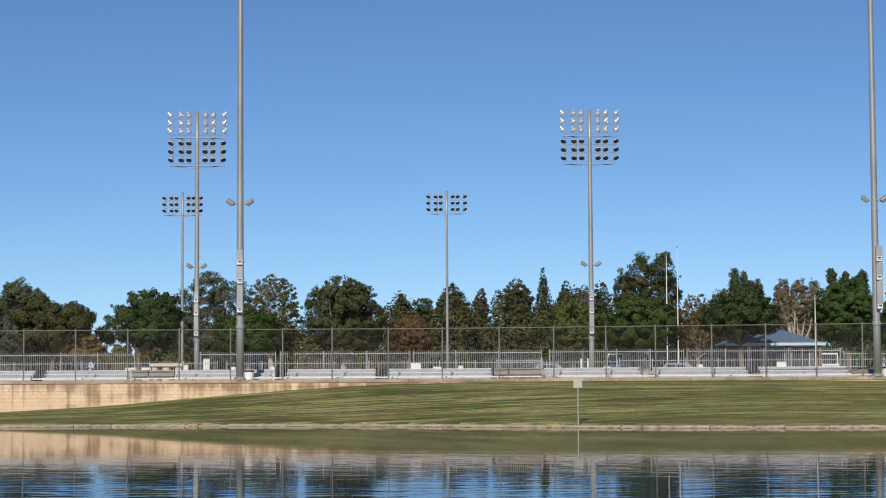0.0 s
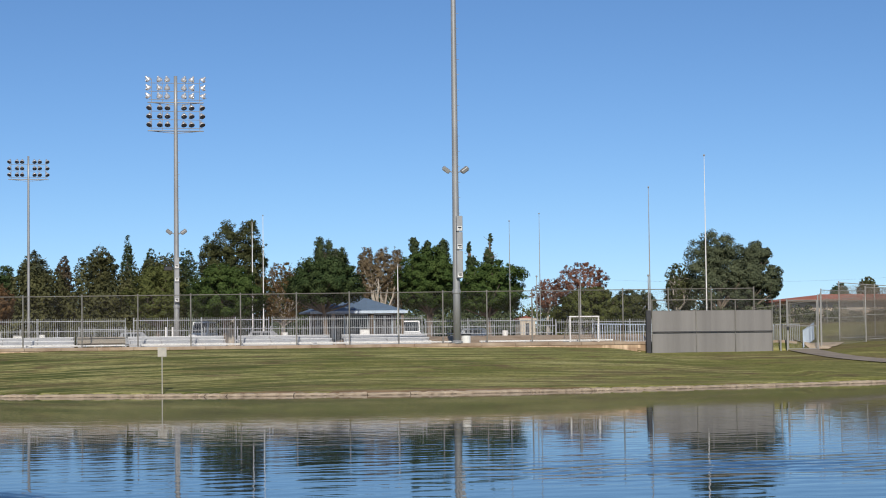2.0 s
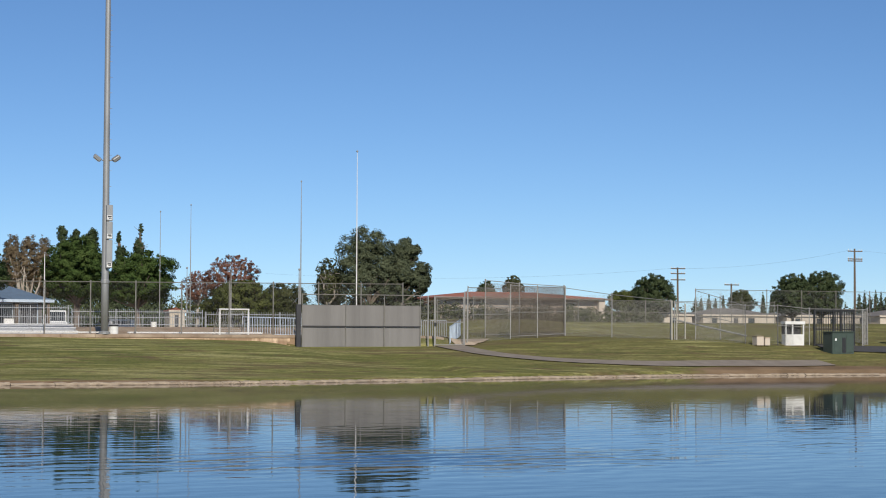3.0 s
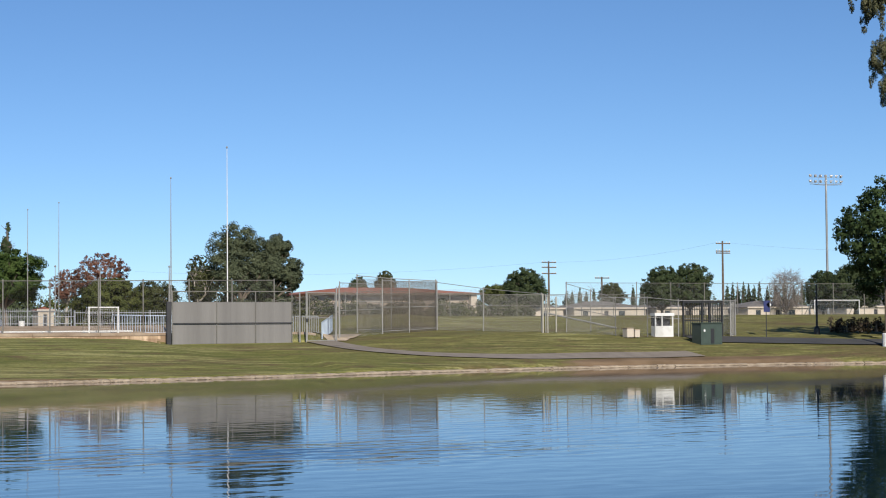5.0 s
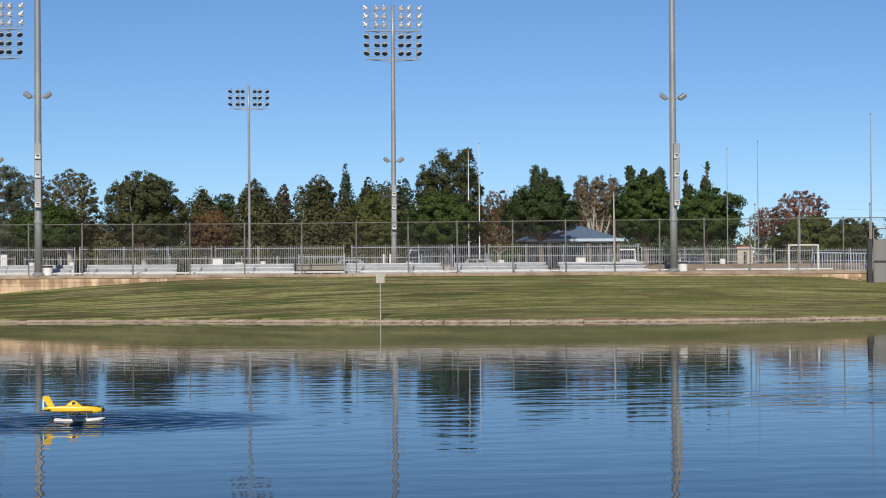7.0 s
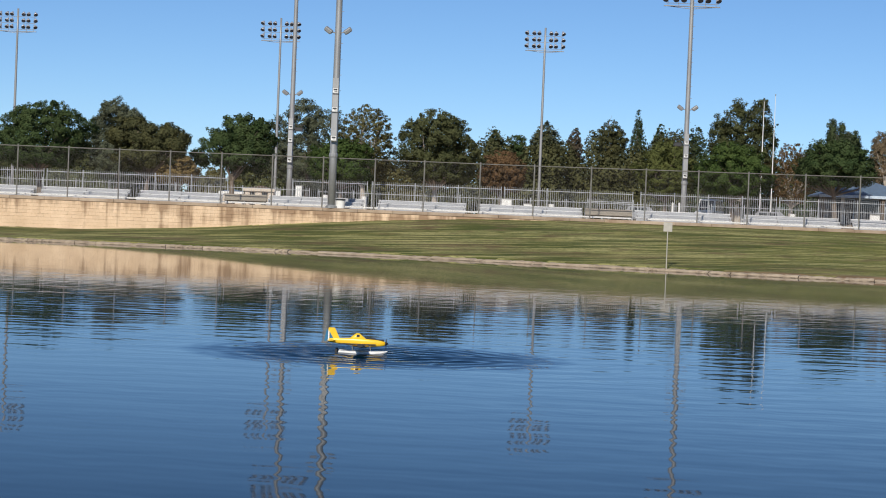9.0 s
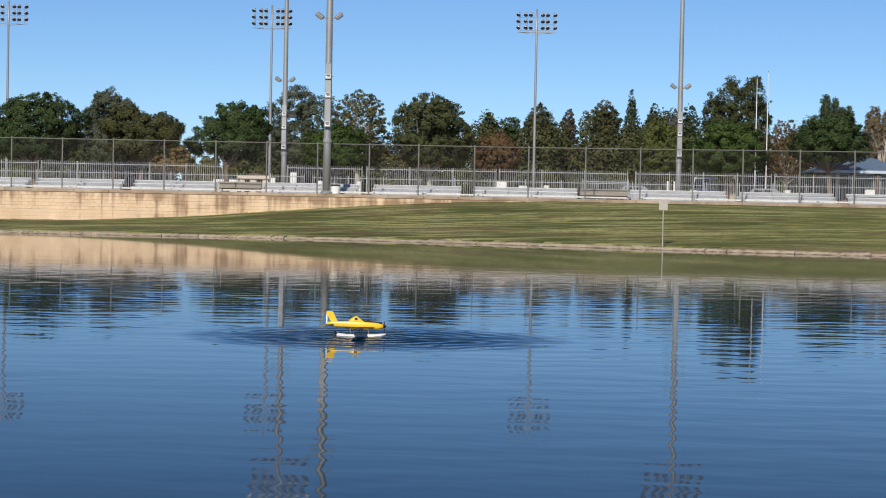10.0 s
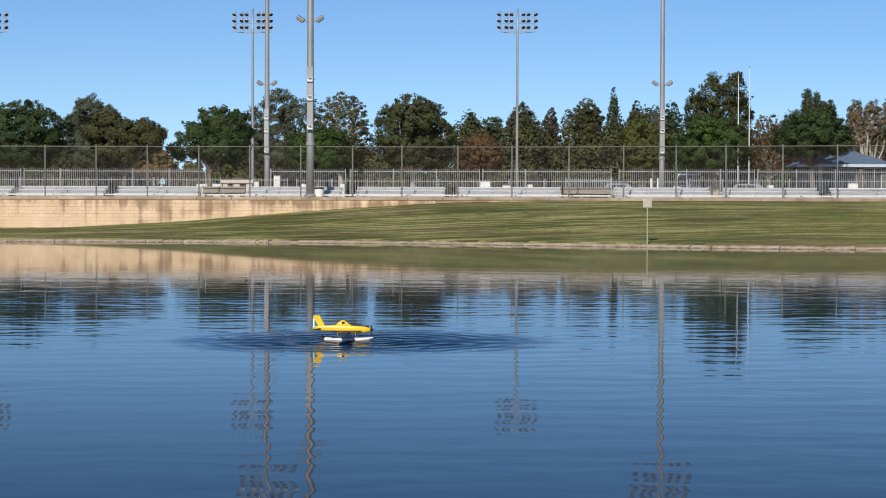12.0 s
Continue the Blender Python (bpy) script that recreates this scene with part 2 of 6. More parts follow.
def ground_material():
    """Mown lawn with dry streaks and worn patches; bare dirt beyond the fence and in the pond bed."""
    m = bpy.data.materials.new("lawn and dirt")
    m.use_nodes = True
    n, l = m.node_tree.nodes, m.node_tree.links
    bsdf = n["Principled BSDF"]
    geo = n.new("ShaderNodeNewGeometry")

    def noise_at(scale, detail, stretch):
        mp, nz = n.new("ShaderNodeMapping"), n.new("ShaderNodeTexNoise")
        mp.inputs["Scale"].default_value = stretch
        nz.inputs["Scale"].default_value, nz.inputs["Detail"].default_value = scale, detail
        l.new(geo.outputs["Position"], mp.inputs["Vector"]), l.new(mp.outputs[0], nz.inputs["Vector"])
        return nz.outputs["Fac"]

    def blend(fac, lo, hi, a, b):
        mr, mix = n.new("ShaderNodeMapRange"), n.new("ShaderNodeMix")
        mr.inputs["From Min"].default_value, mr.inputs["From Max"].default_value = lo, hi
        l.new(fac, mr.inputs["Value"])
        mix.data_type = "RGBA"
        for k, c in ((6, a), (7, b)):
            if isinstance(c, tuple):
                mix.inputs[k].default_value = (*c, 1)
            else:
                l.new(c, mix.inputs[k])
        l.new(mr.outputs[0], mix.inputs[0])
        return mix.outputs[2]

    grass = blend(noise_at(0.35, 5, (0.5, 1, 1)), 0.35, 0.68, (0.060, 0.078, 0.018), (0.108, 0.114, 0.032))
    east, lawn_xyz, patchy = n.new("ShaderNodeMath"), n.new("ShaderNodeSeparateXYZ"), n.new("ShaderNodeMapRange")
    l.new(geo.outputs["Position"], lawn_xyz.inputs[0])
    patchy.inputs["From Min"].default_value, patchy.inputs["From Max"].default_value = -8.0, 24.0
    patchy.inputs["To Min"].default_value, patchy.inputs["To Max"].default_value = -0.25, 0.30
    l.new(lawn_xyz.outputs["X"], patchy.inputs["Value"])
    l.new(patchy.outputs[0], east.inputs[0]), l.new(noise_at(0.55, 5, (0.22, 1.1, 1)), east.inputs[1])
    grass = blend(east.outputs[0], 0.46, 0.90, grass, (0.185, 0.186, 0.054))
    mound = n.new("ShaderNodeMapRange")
    mound.inputs["From Min"].default_value, mound.inputs["From Max"].default_value, mound.inputs["To Max"].default_value = 40.0, 52.0, 0.6
    l.new(lawn_xyz.outputs["X"], mound.inputs["Value"])
    grass = blend(mound.outputs[0], 0.0, 1.0, grass, (0.160, 0.138, 0.055))
    grass = blend(noise_at(1.1, 6, (0.30, 1.3, 1)), 0.53, 0.67, grass, (0.27, 0.25, 0.085))
    grass = blend(noise_at(0.16, 4, (0.6, 1.3, 1)), 0.54, 0.70, grass, (0.15, 0.108, 0.058))
    part_of, streak = noise_at(0.22, 4, (0.6, 1, 1)), n.new("ShaderNodeMath")
    streak.operation, streak.inputs[1].default_value = "MULTIPLY_ADD", 0.55
    l.new(part_of, streak.inputs[0]), l.new(noise_at(1.0, 6, (0.14, 3.0, 1)), streak.inputs[2])
    soft_end, fewer = n.new("ShaderNodeMapRange"), n.new("ShaderNodeMath")
    soft_end.inputs["From Min"].default_value, soft_end.inputs["From Max"].default_value, soft_end.inputs["To Max"].default_value = 24.0, 38.0, 0.07
    l.new(lawn_xyz.outputs["X"], soft_end.inputs["Value"])
    fewer.operation = "SUBTRACT"
    l.new(streak.outputs[0], fewer.inputs[0]), l.new(soft_end.outputs[0], fewer.inputs[1])
    grass = blend(fewer.outputs[0], 0.75, 0.90, grass, (0.36, 0.335, 0.14))
    grass = blend(noise_at(0.7, 6, (0.6, 1.2, 1)), 0.54, 0.70, grass, (0.145, 0.105, 0.052))
    grass = blend(noise_at(2.0, 5, (0.45, 1.2, 1)), 0.56, 0.78, grass, (0.068, 0.085, 0.022))
    grass = blend(noise_at(6.0, 3, (0.7, 1, 1)), 0.15, 0.52, (0.060, 0.078, 0.019), grass)
    dirt = blend(noise_at(0.8, 5, (1, 1, 1)), 0.3, 0.7, (0.30, 0.22, 0.15), (0.42, 0.34, 0.26))
    worn = n.new("ShaderNodeAttribute")
    worn.attribute_name = "worn"
    wa = n.new("ShaderNodeMath")
    wa.operation = "MULTIPLY_ADD"
    wa.inputs[2].default_value = -0.35
    wb = n.new("ShaderNodeMath")
    l.new(worn.outputs["Fac"], wa.inputs[0])
    wa.inputs[1].default_value = 1.35
    l.new(wa.outputs[0], wb.inputs[0]), l.new(noise_at(1.3, 5, (0.4, 1, 1)), wb.inputs[1])
    earth = blend(noise_at(1.0, 5, (0.5, 1, 1)), 0.3, 0.7, (0.13, 0.088, 0.052), (0.23, 0.16, 0.10))
    grass = blend(wb.outputs[0], 0.55, 0.85, grass, earth)
    sep = n.new("ShaderNodeSeparateXYZ")
    l.new(geo.outputs["Position"], sep.inputs[0])
    field = n.new("ShaderNodeMath")
    field.operation, field.inputs[1].default_value = "GREATER_THAN", 112.45
    west = n.new("ShaderNodeMath")
    west.operation, west.inputs[1].default_value = "LESS_THAN", 45.5
    both = n.new("ShaderNodeMath")
    both.operation = "MULTIPLY"
    l.new(sep.outputs["Y"], field.inputs[0]), l.new(sep.outputs["X"], west.inputs[0])
    l.new(field.outputs[0], both.inputs[0]), l.new(west.outputs[0], both.inputs[1])
    col = blend(both.outputs[0], 0, 1, grass, dirt)
    l.new(col, bsdf.inputs["Base Color"])
    bsdf.inputs["Roughness"].default_value = 0.9
    bsdf.inputs["Specular IOR Level"].default_value = 0.15
    bp = n.new("ShaderNodeBump")
    bp.inputs["Strength"].default_value, bp.inputs["Distance"].default_value = 0.6, 0.05
    l.new(noise_at(9.0, 3, (1, 1, 1)), bp.inputs["Height"]), l.new(bp.outputs[0], bsdf.inputs["Normal"])
    return m


GROUND, WATER = ground_material(), water_material()
STEEL = material("galvanised steel", (0.35, 0.345, 0.33), (0.26, 0.255, 0.24), 2, 0.55, 0.25, 0.1)
POLE = material("weathered pole steel", (0.36, 0.365, 0.365), (0.26, 0.265, 0.27), 1.5, 0.5, 0.35, 0.1, stretch=(1, 1, 0.3))
WIRE = material("dull fence wire", (0.20, 0.19, 0.17), (0.13, 0.12, 0.11), 4, 0.6, 0.3)
SCREENW = material("brown-grey screen wire", (0.30, 0.26, 0.22), (0.22, 0.19, 0.16), 3, 0.7)
# fence wire again, its colour lightened for the sunlit haze of the mesh
WIREL = material("sunlit fence wire", (0.42, 0.41, 0.385), (0.33, 0.32, 0.30), 4, 0.6, 0.1)
POST = material("fence post steel", (0.27, 0.26, 0.23), (0.19, 0.18, 0.16), 3, 0.55, 0.4, 0.1)
PICKET = material("silver picket paint", (0.40, 0.42, 0.44), (0.32, 0.335, 0.355), 3, 0.55, 0.1)
ALU = material("bare aluminium plank", (0.70, 0.70, 0.70), (0.56, 0.56, 0.56), 1.2, 0.5, 0.0, 0.05, per_piece=0.1)
RISER = material("dull aluminium riser", (0.42, 0.43, 0.45), (0.33, 0.34, 0.36), 1.5, 0.55, 0.0, 0.05)
SHELL = material("spun aluminium", (0.66, 0.66, 0.67), (0.52, 0.52, 0.54), 6, 0.32, 0.45)
LENS = material("dark lamp glass", (0.025, 0.03, 0.045), (0.05, 0.05, 0.06), 6, 0.12)
BLACK = material("black paint", (0.02, 0.02, 0.022), (0.035, 0.035, 0.035), 4, 0.45)
WHITE = material("white paint", (0.78, 0.78, 0.76), (0.66, 0.65, 0.62), 3, 0.5, bump=0.1)
LABELW = material("white label", (0.8, 0.8, 0.78), (0.7, 0.7, 0.68), 5, 0.5)
CONC = material("pale concrete", (0.56, 0.46, 0.34), (0.30, 0.22, 0.15), 1.6, 0.85, bump=0.4, per_piece=0.09)
EDGE = material("weathered pale edging", (0.46, 0.375, 0.275), (0.28, 0.215, 0.15), 2.2, 0.85, bump=0.4, per_piece=0.08)
CAPSTONE = material("dirty cap stone", (0.44, 0.35, 0.26), (0.24, 0.165, 0.11), 1.1, 0.85, bump=0.4, per_piece=0.12)
BLOCK = material("tan concrete block", (0.72, 0.54, 0.37), (0.55, 0.39, 0.25), 0.9, 0.85, bump=0.4, stretch=(1, 1, 0.5), per_piece=0.05)


def weep_stains(m):
    """Brown weep stains that run down from under the cap stones, in some stretches of the wall."""
    n, l = m.node_tree.nodes, m.node_tree.links
    bsdf = n["Principled BSDF"]
    old = bsdf.inputs["Base Color"].links[0].from_socket
    geo, sep, m1, m2, n1, n2 = (n.new("ShaderNode" + k) for k in ("NewGeometry", "SeparateXYZ", "Mapping", "Mapping", "TexNoise", "TexNoise"))
    l.new(geo.outputs["Position"], sep.inputs[0])
    for mp, nz, sc, det in ((m1, n1, (2.6, 0.2, 0.16), 4), (m2, n2, (0.22, 0.2, 0.9), 4)):
        mp.inputs["Scale"].default_value = sc
        nz.inputs["Scale"].default_value, nz.inputs["Detail"].default_value = 1.0, det
        l.new(geo.outputs["Position"], mp.inputs["Vector"]), l.new(mp.outputs[0], nz.inputs["Vector"])
    reach, add, add2, cut, mix = n.new("ShaderNodeMapRange"), n.new("ShaderNodeMath"), n.new("ShaderNodeMath"), n.new("ShaderNodeMapRange"), n.new("ShaderNodeMix")
    reach.inputs["From Min"].default_value, reach.inputs["From Max"].default_value = 0.7, 2.05
    reach.inputs["To Min"].default_value, reach.inputs["To Max"].default_value = -0.16, 0.12
    l.new(sep.outputs["Z"], reach.inputs["Value"])
    l.new(n1.outputs["Fac"], add.inputs[0]), l.new(reach.outputs[0], add.inputs[1])
    add2.operation, add2.inputs[1].default_value = "MULTIPLY_ADD", 0.9
    l.new(n2.outputs["Fac"], add2.inputs[0]), l.new(add.outputs[0], add2.inputs[2])
    cut.inputs["From Min"].default_value, cut.inputs["From Max"].default_value = 0.92, 1.14
    cut.inputs["To Max"].default_value = 0.85
    l.new(add2.outputs[0], cut.inputs["Value"])
    mix.data_type = "RGBA"
    mix.inputs[7].default_value = (0.25, 0.155, 0.09, 1)
    l.new(cut.outputs[0], mix.inputs[0]), l.new(old, mix.inputs[6]), l.new(mix.outputs[2], bsdf.inputs["Base Color"])


weep_stains(BLOCK)
PLATE = material("faded sign plate", (0.48, 0.45, 0.38), (0.38, 0.36, 0.31), 4, 0.6)
ASPH = material("worn asphalt path", (0.27, 0.232, 0.19), (0.20, 0.168, 0.138), 1.2, 0.9, bump=0.4)
ROAD = material("dark asphalt road", (0.05, 0.05, 0.052), (0.075, 0.073, 0.07), 0.8, 0.85, bump=0.4)
BARK = material("grey bark", (0.22, 0.18, 0.14), (0.13, 0.10, 0.08), 3, 0.9, bump=0.6, stretch=(1, 1, 0.3))
PALEBARK = material("pale bark", (0.50, 0.45, 0.38), (0.32, 0.27, 0.22), 2, 0.85, bump=0.4, stretch=(1, 1, 0.4))
SCREEN = material("grey windscreen panel", (0.225, 0.215, 0.205), (0.165, 0.157, 0.15), 0.5, 0.8, bump=0.05, stretch=(3.2, 1, 0.12), per_piece=0.09)
SLATE = material("blue-grey roof", (0.13, 0.19, 0.27), (0.10, 0.15, 0.22), 1.5, 0.6, bump=0.2)
REDTILE = material("red tile roof", (0.42, 0.15, 0.09), (0.30, 0.11, 0.07), 1.0, 0.8, bump=0.3)
STUCCO = material("cream stucco", (0.62, 0.54, 0.45), (0.52, 0.45, 0.37), 0.7, 0.85, bump=0.2)
WOODT = material("tan bench wood", (0.36, 0.325, 0.27), (0.27, 0.24, 0.20), 3, 0.8, stretch=(0.3, 1, 3))
WOODP = material("brown post wood", (0.16, 0.12, 0.085), (0.10, 0.075, 0.055), 3, 0.85, stretch=(1, 1, 0.2))
GREENBOX = material("green cabinet paint", (0.060, 0.085, 0.070), (0.045, 0.066, 0.055), 1.5, 0.5)
# near-black colour stands in for unlit interiors; dark boards share it
DARKWALL = material("dark opening", (0.035, 0.035, 0.04), (0.05, 0.05, 0.055), 2, 0.8)
BLUERAIL = material("pale blue rail paint", (0.52, 0.62, 0.72), (0.42, 0.5, 0.6), 3, 0.5)
YELLOW = material("yellow model skin", (0.88, 0.56, 0.03), (0.82, 0.50, 0.02), 6, 0.3)
BLUE = material("blue model trim", (0.03, 0.16, 0.30), (0.025, 0.13, 0.25), 6, 0.35)
FLOATW = material("white float foam", (0.85, 0.85, 0.84), (0.78, 0.78, 0.77), 8, 0.4)
SIGNY = material("yellow sign sheet", (0.85, 0.42, 0.02), (0.75, 0.36, 0.02), 3, 0.5)
BLUEPAINT = material("navy sign paint", (0.04, 0.05, 0.16), (0.03, 0.04, 0.12), 3, 0.5)
CARW = material("white car paint", (0.78, 0.78, 0.77), (0.72, 0.72, 0.71), 1, 0.25)
CARG = material("grey car paint", (0.30, 0.31, 0.33), (0.26, 0.27, 0.29), 1, 0.25)
GLASSD = material("dark window glass", (0.03, 0.035, 0.04), (0.04, 0.045, 0.05), 1, 0.08)
RUBBER = material("tyre rubber", (0.025, 0.025, 0.025), (0.04, 0.04, 0.04), 4, 0.85)
LEAF = {
    "dark": leaf_material("dark leaves", (0.039, 0.070, 0.026), (0.095, 0.131, 0.051)),
    "dark2": leaf_material("deep green leaves", (0.054, 0.081, 0.038), (0.111, 0.140, 0.065)),
    "grey": leaf_material("grey-green needles", (0.080, 0.096, 0.061), (0.157, 0.173, 0.112)),
    "olive": leaf_material("olive leaves", (0.093, 0.091, 0.040), (0.184, 0.168, 0.070)),
    "olive2": leaf_material("dull olive leaves", (0.064, 0.078, 0.035), (0.131, 0.139, 0.061)),
    "olive3": leaf_material("yellow-green leaves", (0.086, 0.106, 0.035), (0.171, 0.187, 0.064)),
    "green": leaf_material("fresh green leaves", (0.050, 0.091, 0.025), (0.112, 0.161, 0.048)),
    "tan": leaf_material("tan leaves", (0.200, 0.146, 0.066), (0.370, 0.277, 0.129)),
    "rust": leaf_material("rust leaves", (0.141, 0.091, 0.047), (0.242, 0.150, 0.081)),
    "rust2": leaf_material("rusty green leaves", (0.093, 0.088, 0.035), (0.231, 0.131, 0.066)),
    "umber": leaf_material("dark olive-brown leaves", (0.066, 0.073, 0.036), (0.135, 0.134, 0.058)),
    "brown": leaf_material("brownish needles", (0.093, 0.073, 0.050), (0.155, 0.124, 0.087)),
    "sycamore": leaf_material("brown sycamore leaves", (0.170, 0.128, 0.078), (0.290, 0.225, 0.140)),
    "russet": leaf_material("russet leaves", (0.200, 0.094, 0.066), (0.339, 0.174, 0.122)),
    "pinegreen": leaf_material("pine needles", (0.077, 0.096, 0.057), (0.160, 0.183, 0.108)),
    "bare": leaf_material("bare twigs", (0.271, 0.225, 0.199), (0.372, 0.321, 0.283)),
    "euc": leaf_material("hanging eucalyptus leaves", (0.108, 0.120, 0.066), (0.242, 0.235, 0.130), 0.4),
}

# ---------------------------------------------------------------- mesh tools


class Geo:
    """Collects vertices and faces of one part."""

    def __init__(self):
        self.v, self.f = [], []

    def add(self, verts, faces):
        k = len(self.v)
        self.v.extend(tuple(p) for p in verts)
        self.f.extend(tuple(i + k for i in f) for f in faces)
        return self

    def box(self, x0, x1, y0, y1, z0, z1, c=0.0):
        """A block with chamfered edges of width c."""
        if c <= 0:
            v = [(x, y, z) for z in (z0, z1) for y in (y0, y1) for x in (x0, x1)]
            return self.add(v, [(0, 2, 3, 1), (4, 5, 7, 6), (0, 1, 5, 4), (2, 6, 7, 3), (0, 4, 6, 2), (1, 3, 7, 5)])
        v = []
        for k in range(8):
            i, j, m = k & 1, k >> 1 & 1, k >> 2
            x, y, z = (x0, x1)[i], (y0, y1)[j], (z0, z1)[m]
            dx, dy, dz = c * (1 - 2 * i), c * (1 - 2 * j), c * (1 - 2 * m)
            v += [(x, y + dy, z + dz), (x + dx, y, z + dz), (x + dx, y + dy, z)]
        X, Y, Z = (lambda k: 3 * k), (lambda k: 3 * k + 1), (lambda k: 3 * k + 2)
        f = [tuple(map(X, q)) for q in ((0, 4, 6, 2), (1, 3, 7, 5))] + [tuple(map(Y, q)) for q in ((0, 1, 5, 4), (2, 6, 7, 3))] + [tuple(map(Z, q)) for q in ((0, 2, 3, 1), (4, 5, 7, 6))]
        for a, b in ((0, 1), (2, 3), (4, 5), (6, 7)):
            f.append((Y(a), Z(a), Z(b), Y(b)))
        for a, b in ((0, 2), (1, 3), (4, 6), (5, 7)):
            f.append((X(a), Z(a), Z(b), X(b)))
        for a, b in ((0, 4), (1, 5), (2, 6), (3, 7)):
            f.append((X(a), Y(a), Y(b), X(b)))
        f += [(3 * k, 3 * k + 1, 3 * k + 2) for k in range(8)]
        return self.add(v, f)

    def tube(self, p, q, r0, r1=None, n=8, caps=True):
        """A tapered round bar from p to q."""
        r1 = r0 if r1 is None else r1
        p, q = Vector(p), Vector(q)
        d = (q - p).normalized()
        a = d.orthogonal().normalized()
        b = d.cross(a)
        v = []
        for c, r in ((p, r0), (q, r1)):
            v += [c + r * (math.cos(2 * math.pi * i / n) * a + math.sin(2 * math.pi * i / n) * b) for i in range(n)]
        f = [(i, (i + 1) % n, n + (i + 1) % n, n + i) for i in range(n)]
        if caps:
            f += [tuple(range(n - 1, -1, -1)), tuple(range(n, 2 * n))]
        return self.add(v, f)

    def lathe(self, profile, n=14, m=None):
        """Rings (r, z) turned about the z axis, then moved by m."""
        v = [Vector((r * math.cos(2 * math.pi * i / n), r * math.sin(2 * math.pi * i / n), z)) for r, z in profile for i in range(n)]
        f = [(k * n + i, k * n + (i + 1) % n, (k + 1) * n + (i + 1) % n, (k + 1) * n + i) for k in range(len(profile) - 1) for i in range(n)]
        f += [tuple(range(n - 1, -1, -1)), tuple(range((len(profile) - 1) * n, len(profile) * n))]
        return self.add([m @ p for p in v] if m else v, f)

    def loft(self, rings, close=True):
        """Skin over rings of equal length."""
        n = len(rings[0])
        f = [(k * n + i, k * n + (i + 1) % n, (k + 1) * n + (i + 1) % n, (k + 1) * n + i) for k in range(len(rings) - 1) for i in range(n)]
        if close:
            f += [tuple(range(n - 1, -1, -1)), tuple(range((len(rings) - 1) * n, len(rings) * n))]
        return self.add([p for r in rings for p in r], f)

    def mesh(self, name, mat, smooth=False):
        me = bpy.data.meshes.new(name)
        me.from_pydata(self.v, [], self.f)
        me.materials.append(mat)
        bm = bmesh.new()
        bm.from_mesh(me)
        if len(bm.faces) < 20000:
            bmesh.ops.recalc_face_normals(bm, faces=bm.faces)
        bm.to_mesh(me)
        bm.free()
        if smooth:
            me.shade_smooth()
        return me


def part(name, g, mat, parent=None, label="", m=None, smooth=False):
    """One mesh object under a thing or a part. g: a Geo, or mesh data to share."""
    ob = new(name, g.mesh(name, mat, smooth) if isinstance(g, Geo) else g)
    ob.parent = parent
    if m is not None:
        ob.matrix_basis = m
    return tagged(ob, label)


def thing(name, at, label, category, group="", rz=0.0):
    ob = new(name)
    ob.matrix_basis = pose(*at, 0, 0, rz)
    return tagged(ob, label, category, group)


# ---------------------------------------------------------------- the lie of the land
SHORE_X = (-400, -120, -60, -40, -25, -14, -6, 0, 6, 12, 18, 24, 30, 37, 45, 54, 62, 70, 80, 100, 150)
SHORE_Y = (97, 97, 97, 97.2, 97.4, 97.6, 96.2, 93.6, 90.4, 88.0, 87.2, 87.8, 89.6, 92.3, 96.0, 99.0, 100.4, 100.4, 98.6, 92, 60)
FOOT_X = (-400, -60, -32, -26, -19, -13, -8, -3.5, 2, 20, 30, 34, 36, 46, 52, 61, 70, 80, 100, 400)
FOOT_Z = (0.4, 0.42, 0.44, 0.48, 0.85, 1.36, 1.72, 1.98, 2.08, 2.08, 2.0, 1.9, 1.58, 1.66, 1.88, 2.12, 1.95, 1.95, 2.0, 2.0)
WALL_Y, PLATEAU = 112.4, 2.25


def shore(x):
    return float(sum(np.interp(x + d, SHORE_X, SHORE_Y) for d in (-2.5, -1.2, 0, 1.2, 2.5)) / 5)


def ease(a, b, v):
    t = min(1.0, max(0.0, (v - a) / (b - a)))
    return t * t * (3 - 2 * t)


def land(x, y):
    """Height of the ground."""
    ys = shore(x)
    if abs(x) > 140 and y < 112:
        return 0.9
    if y < ys + 0.25:
        near = 4.0 + 0.02 * abs(x)
        if y < near:
            return 0.75 - 0.9 * ease(near - 5.0, near, y)
        return -0.5
    foot = float(np.interp(x, FOOT_X, FOOT_Z))
    if y <= WALL_Y:
        u = max(0.0, (y - ys) / (WALL_Y - ys))
        z = 0.14 + (foot - 0.14) * (0.35 * u + 0.65 * ease(0, 1.05, u)) if x < 40 else 0.14 + (foot - 0.14) * u ** 0.9
        return -0.5 + (z + 0.5) * ease(ys + 0.25, ys + 0.6, y)
    hill = foot + 0.030 * (y - WALL_Y) + 0.74 * ease(116, 138, y) * ease(48, 60, x)
    hill = min(hill, 3.54) - 0.6 * ease(142, 180, y) - ease(61.5, 65.5, x) * (0.34 * ease(112.4, 116, y) - 0.2 * ease(124, 138, y))
    k = ease(44.5, 48.5, x)
    flat = PLATEAU + 0.5 * ease(119.5, 122.5, y) * ease(23.5, 26.5, x)
    return flat * (1 - k) + hill * k


def grid_lines(spans):
    out = []
    for a, b, step in spans:
        out += list(np.arange(a, b - 1e-6, step))
    return out + [spans[-1][1]]


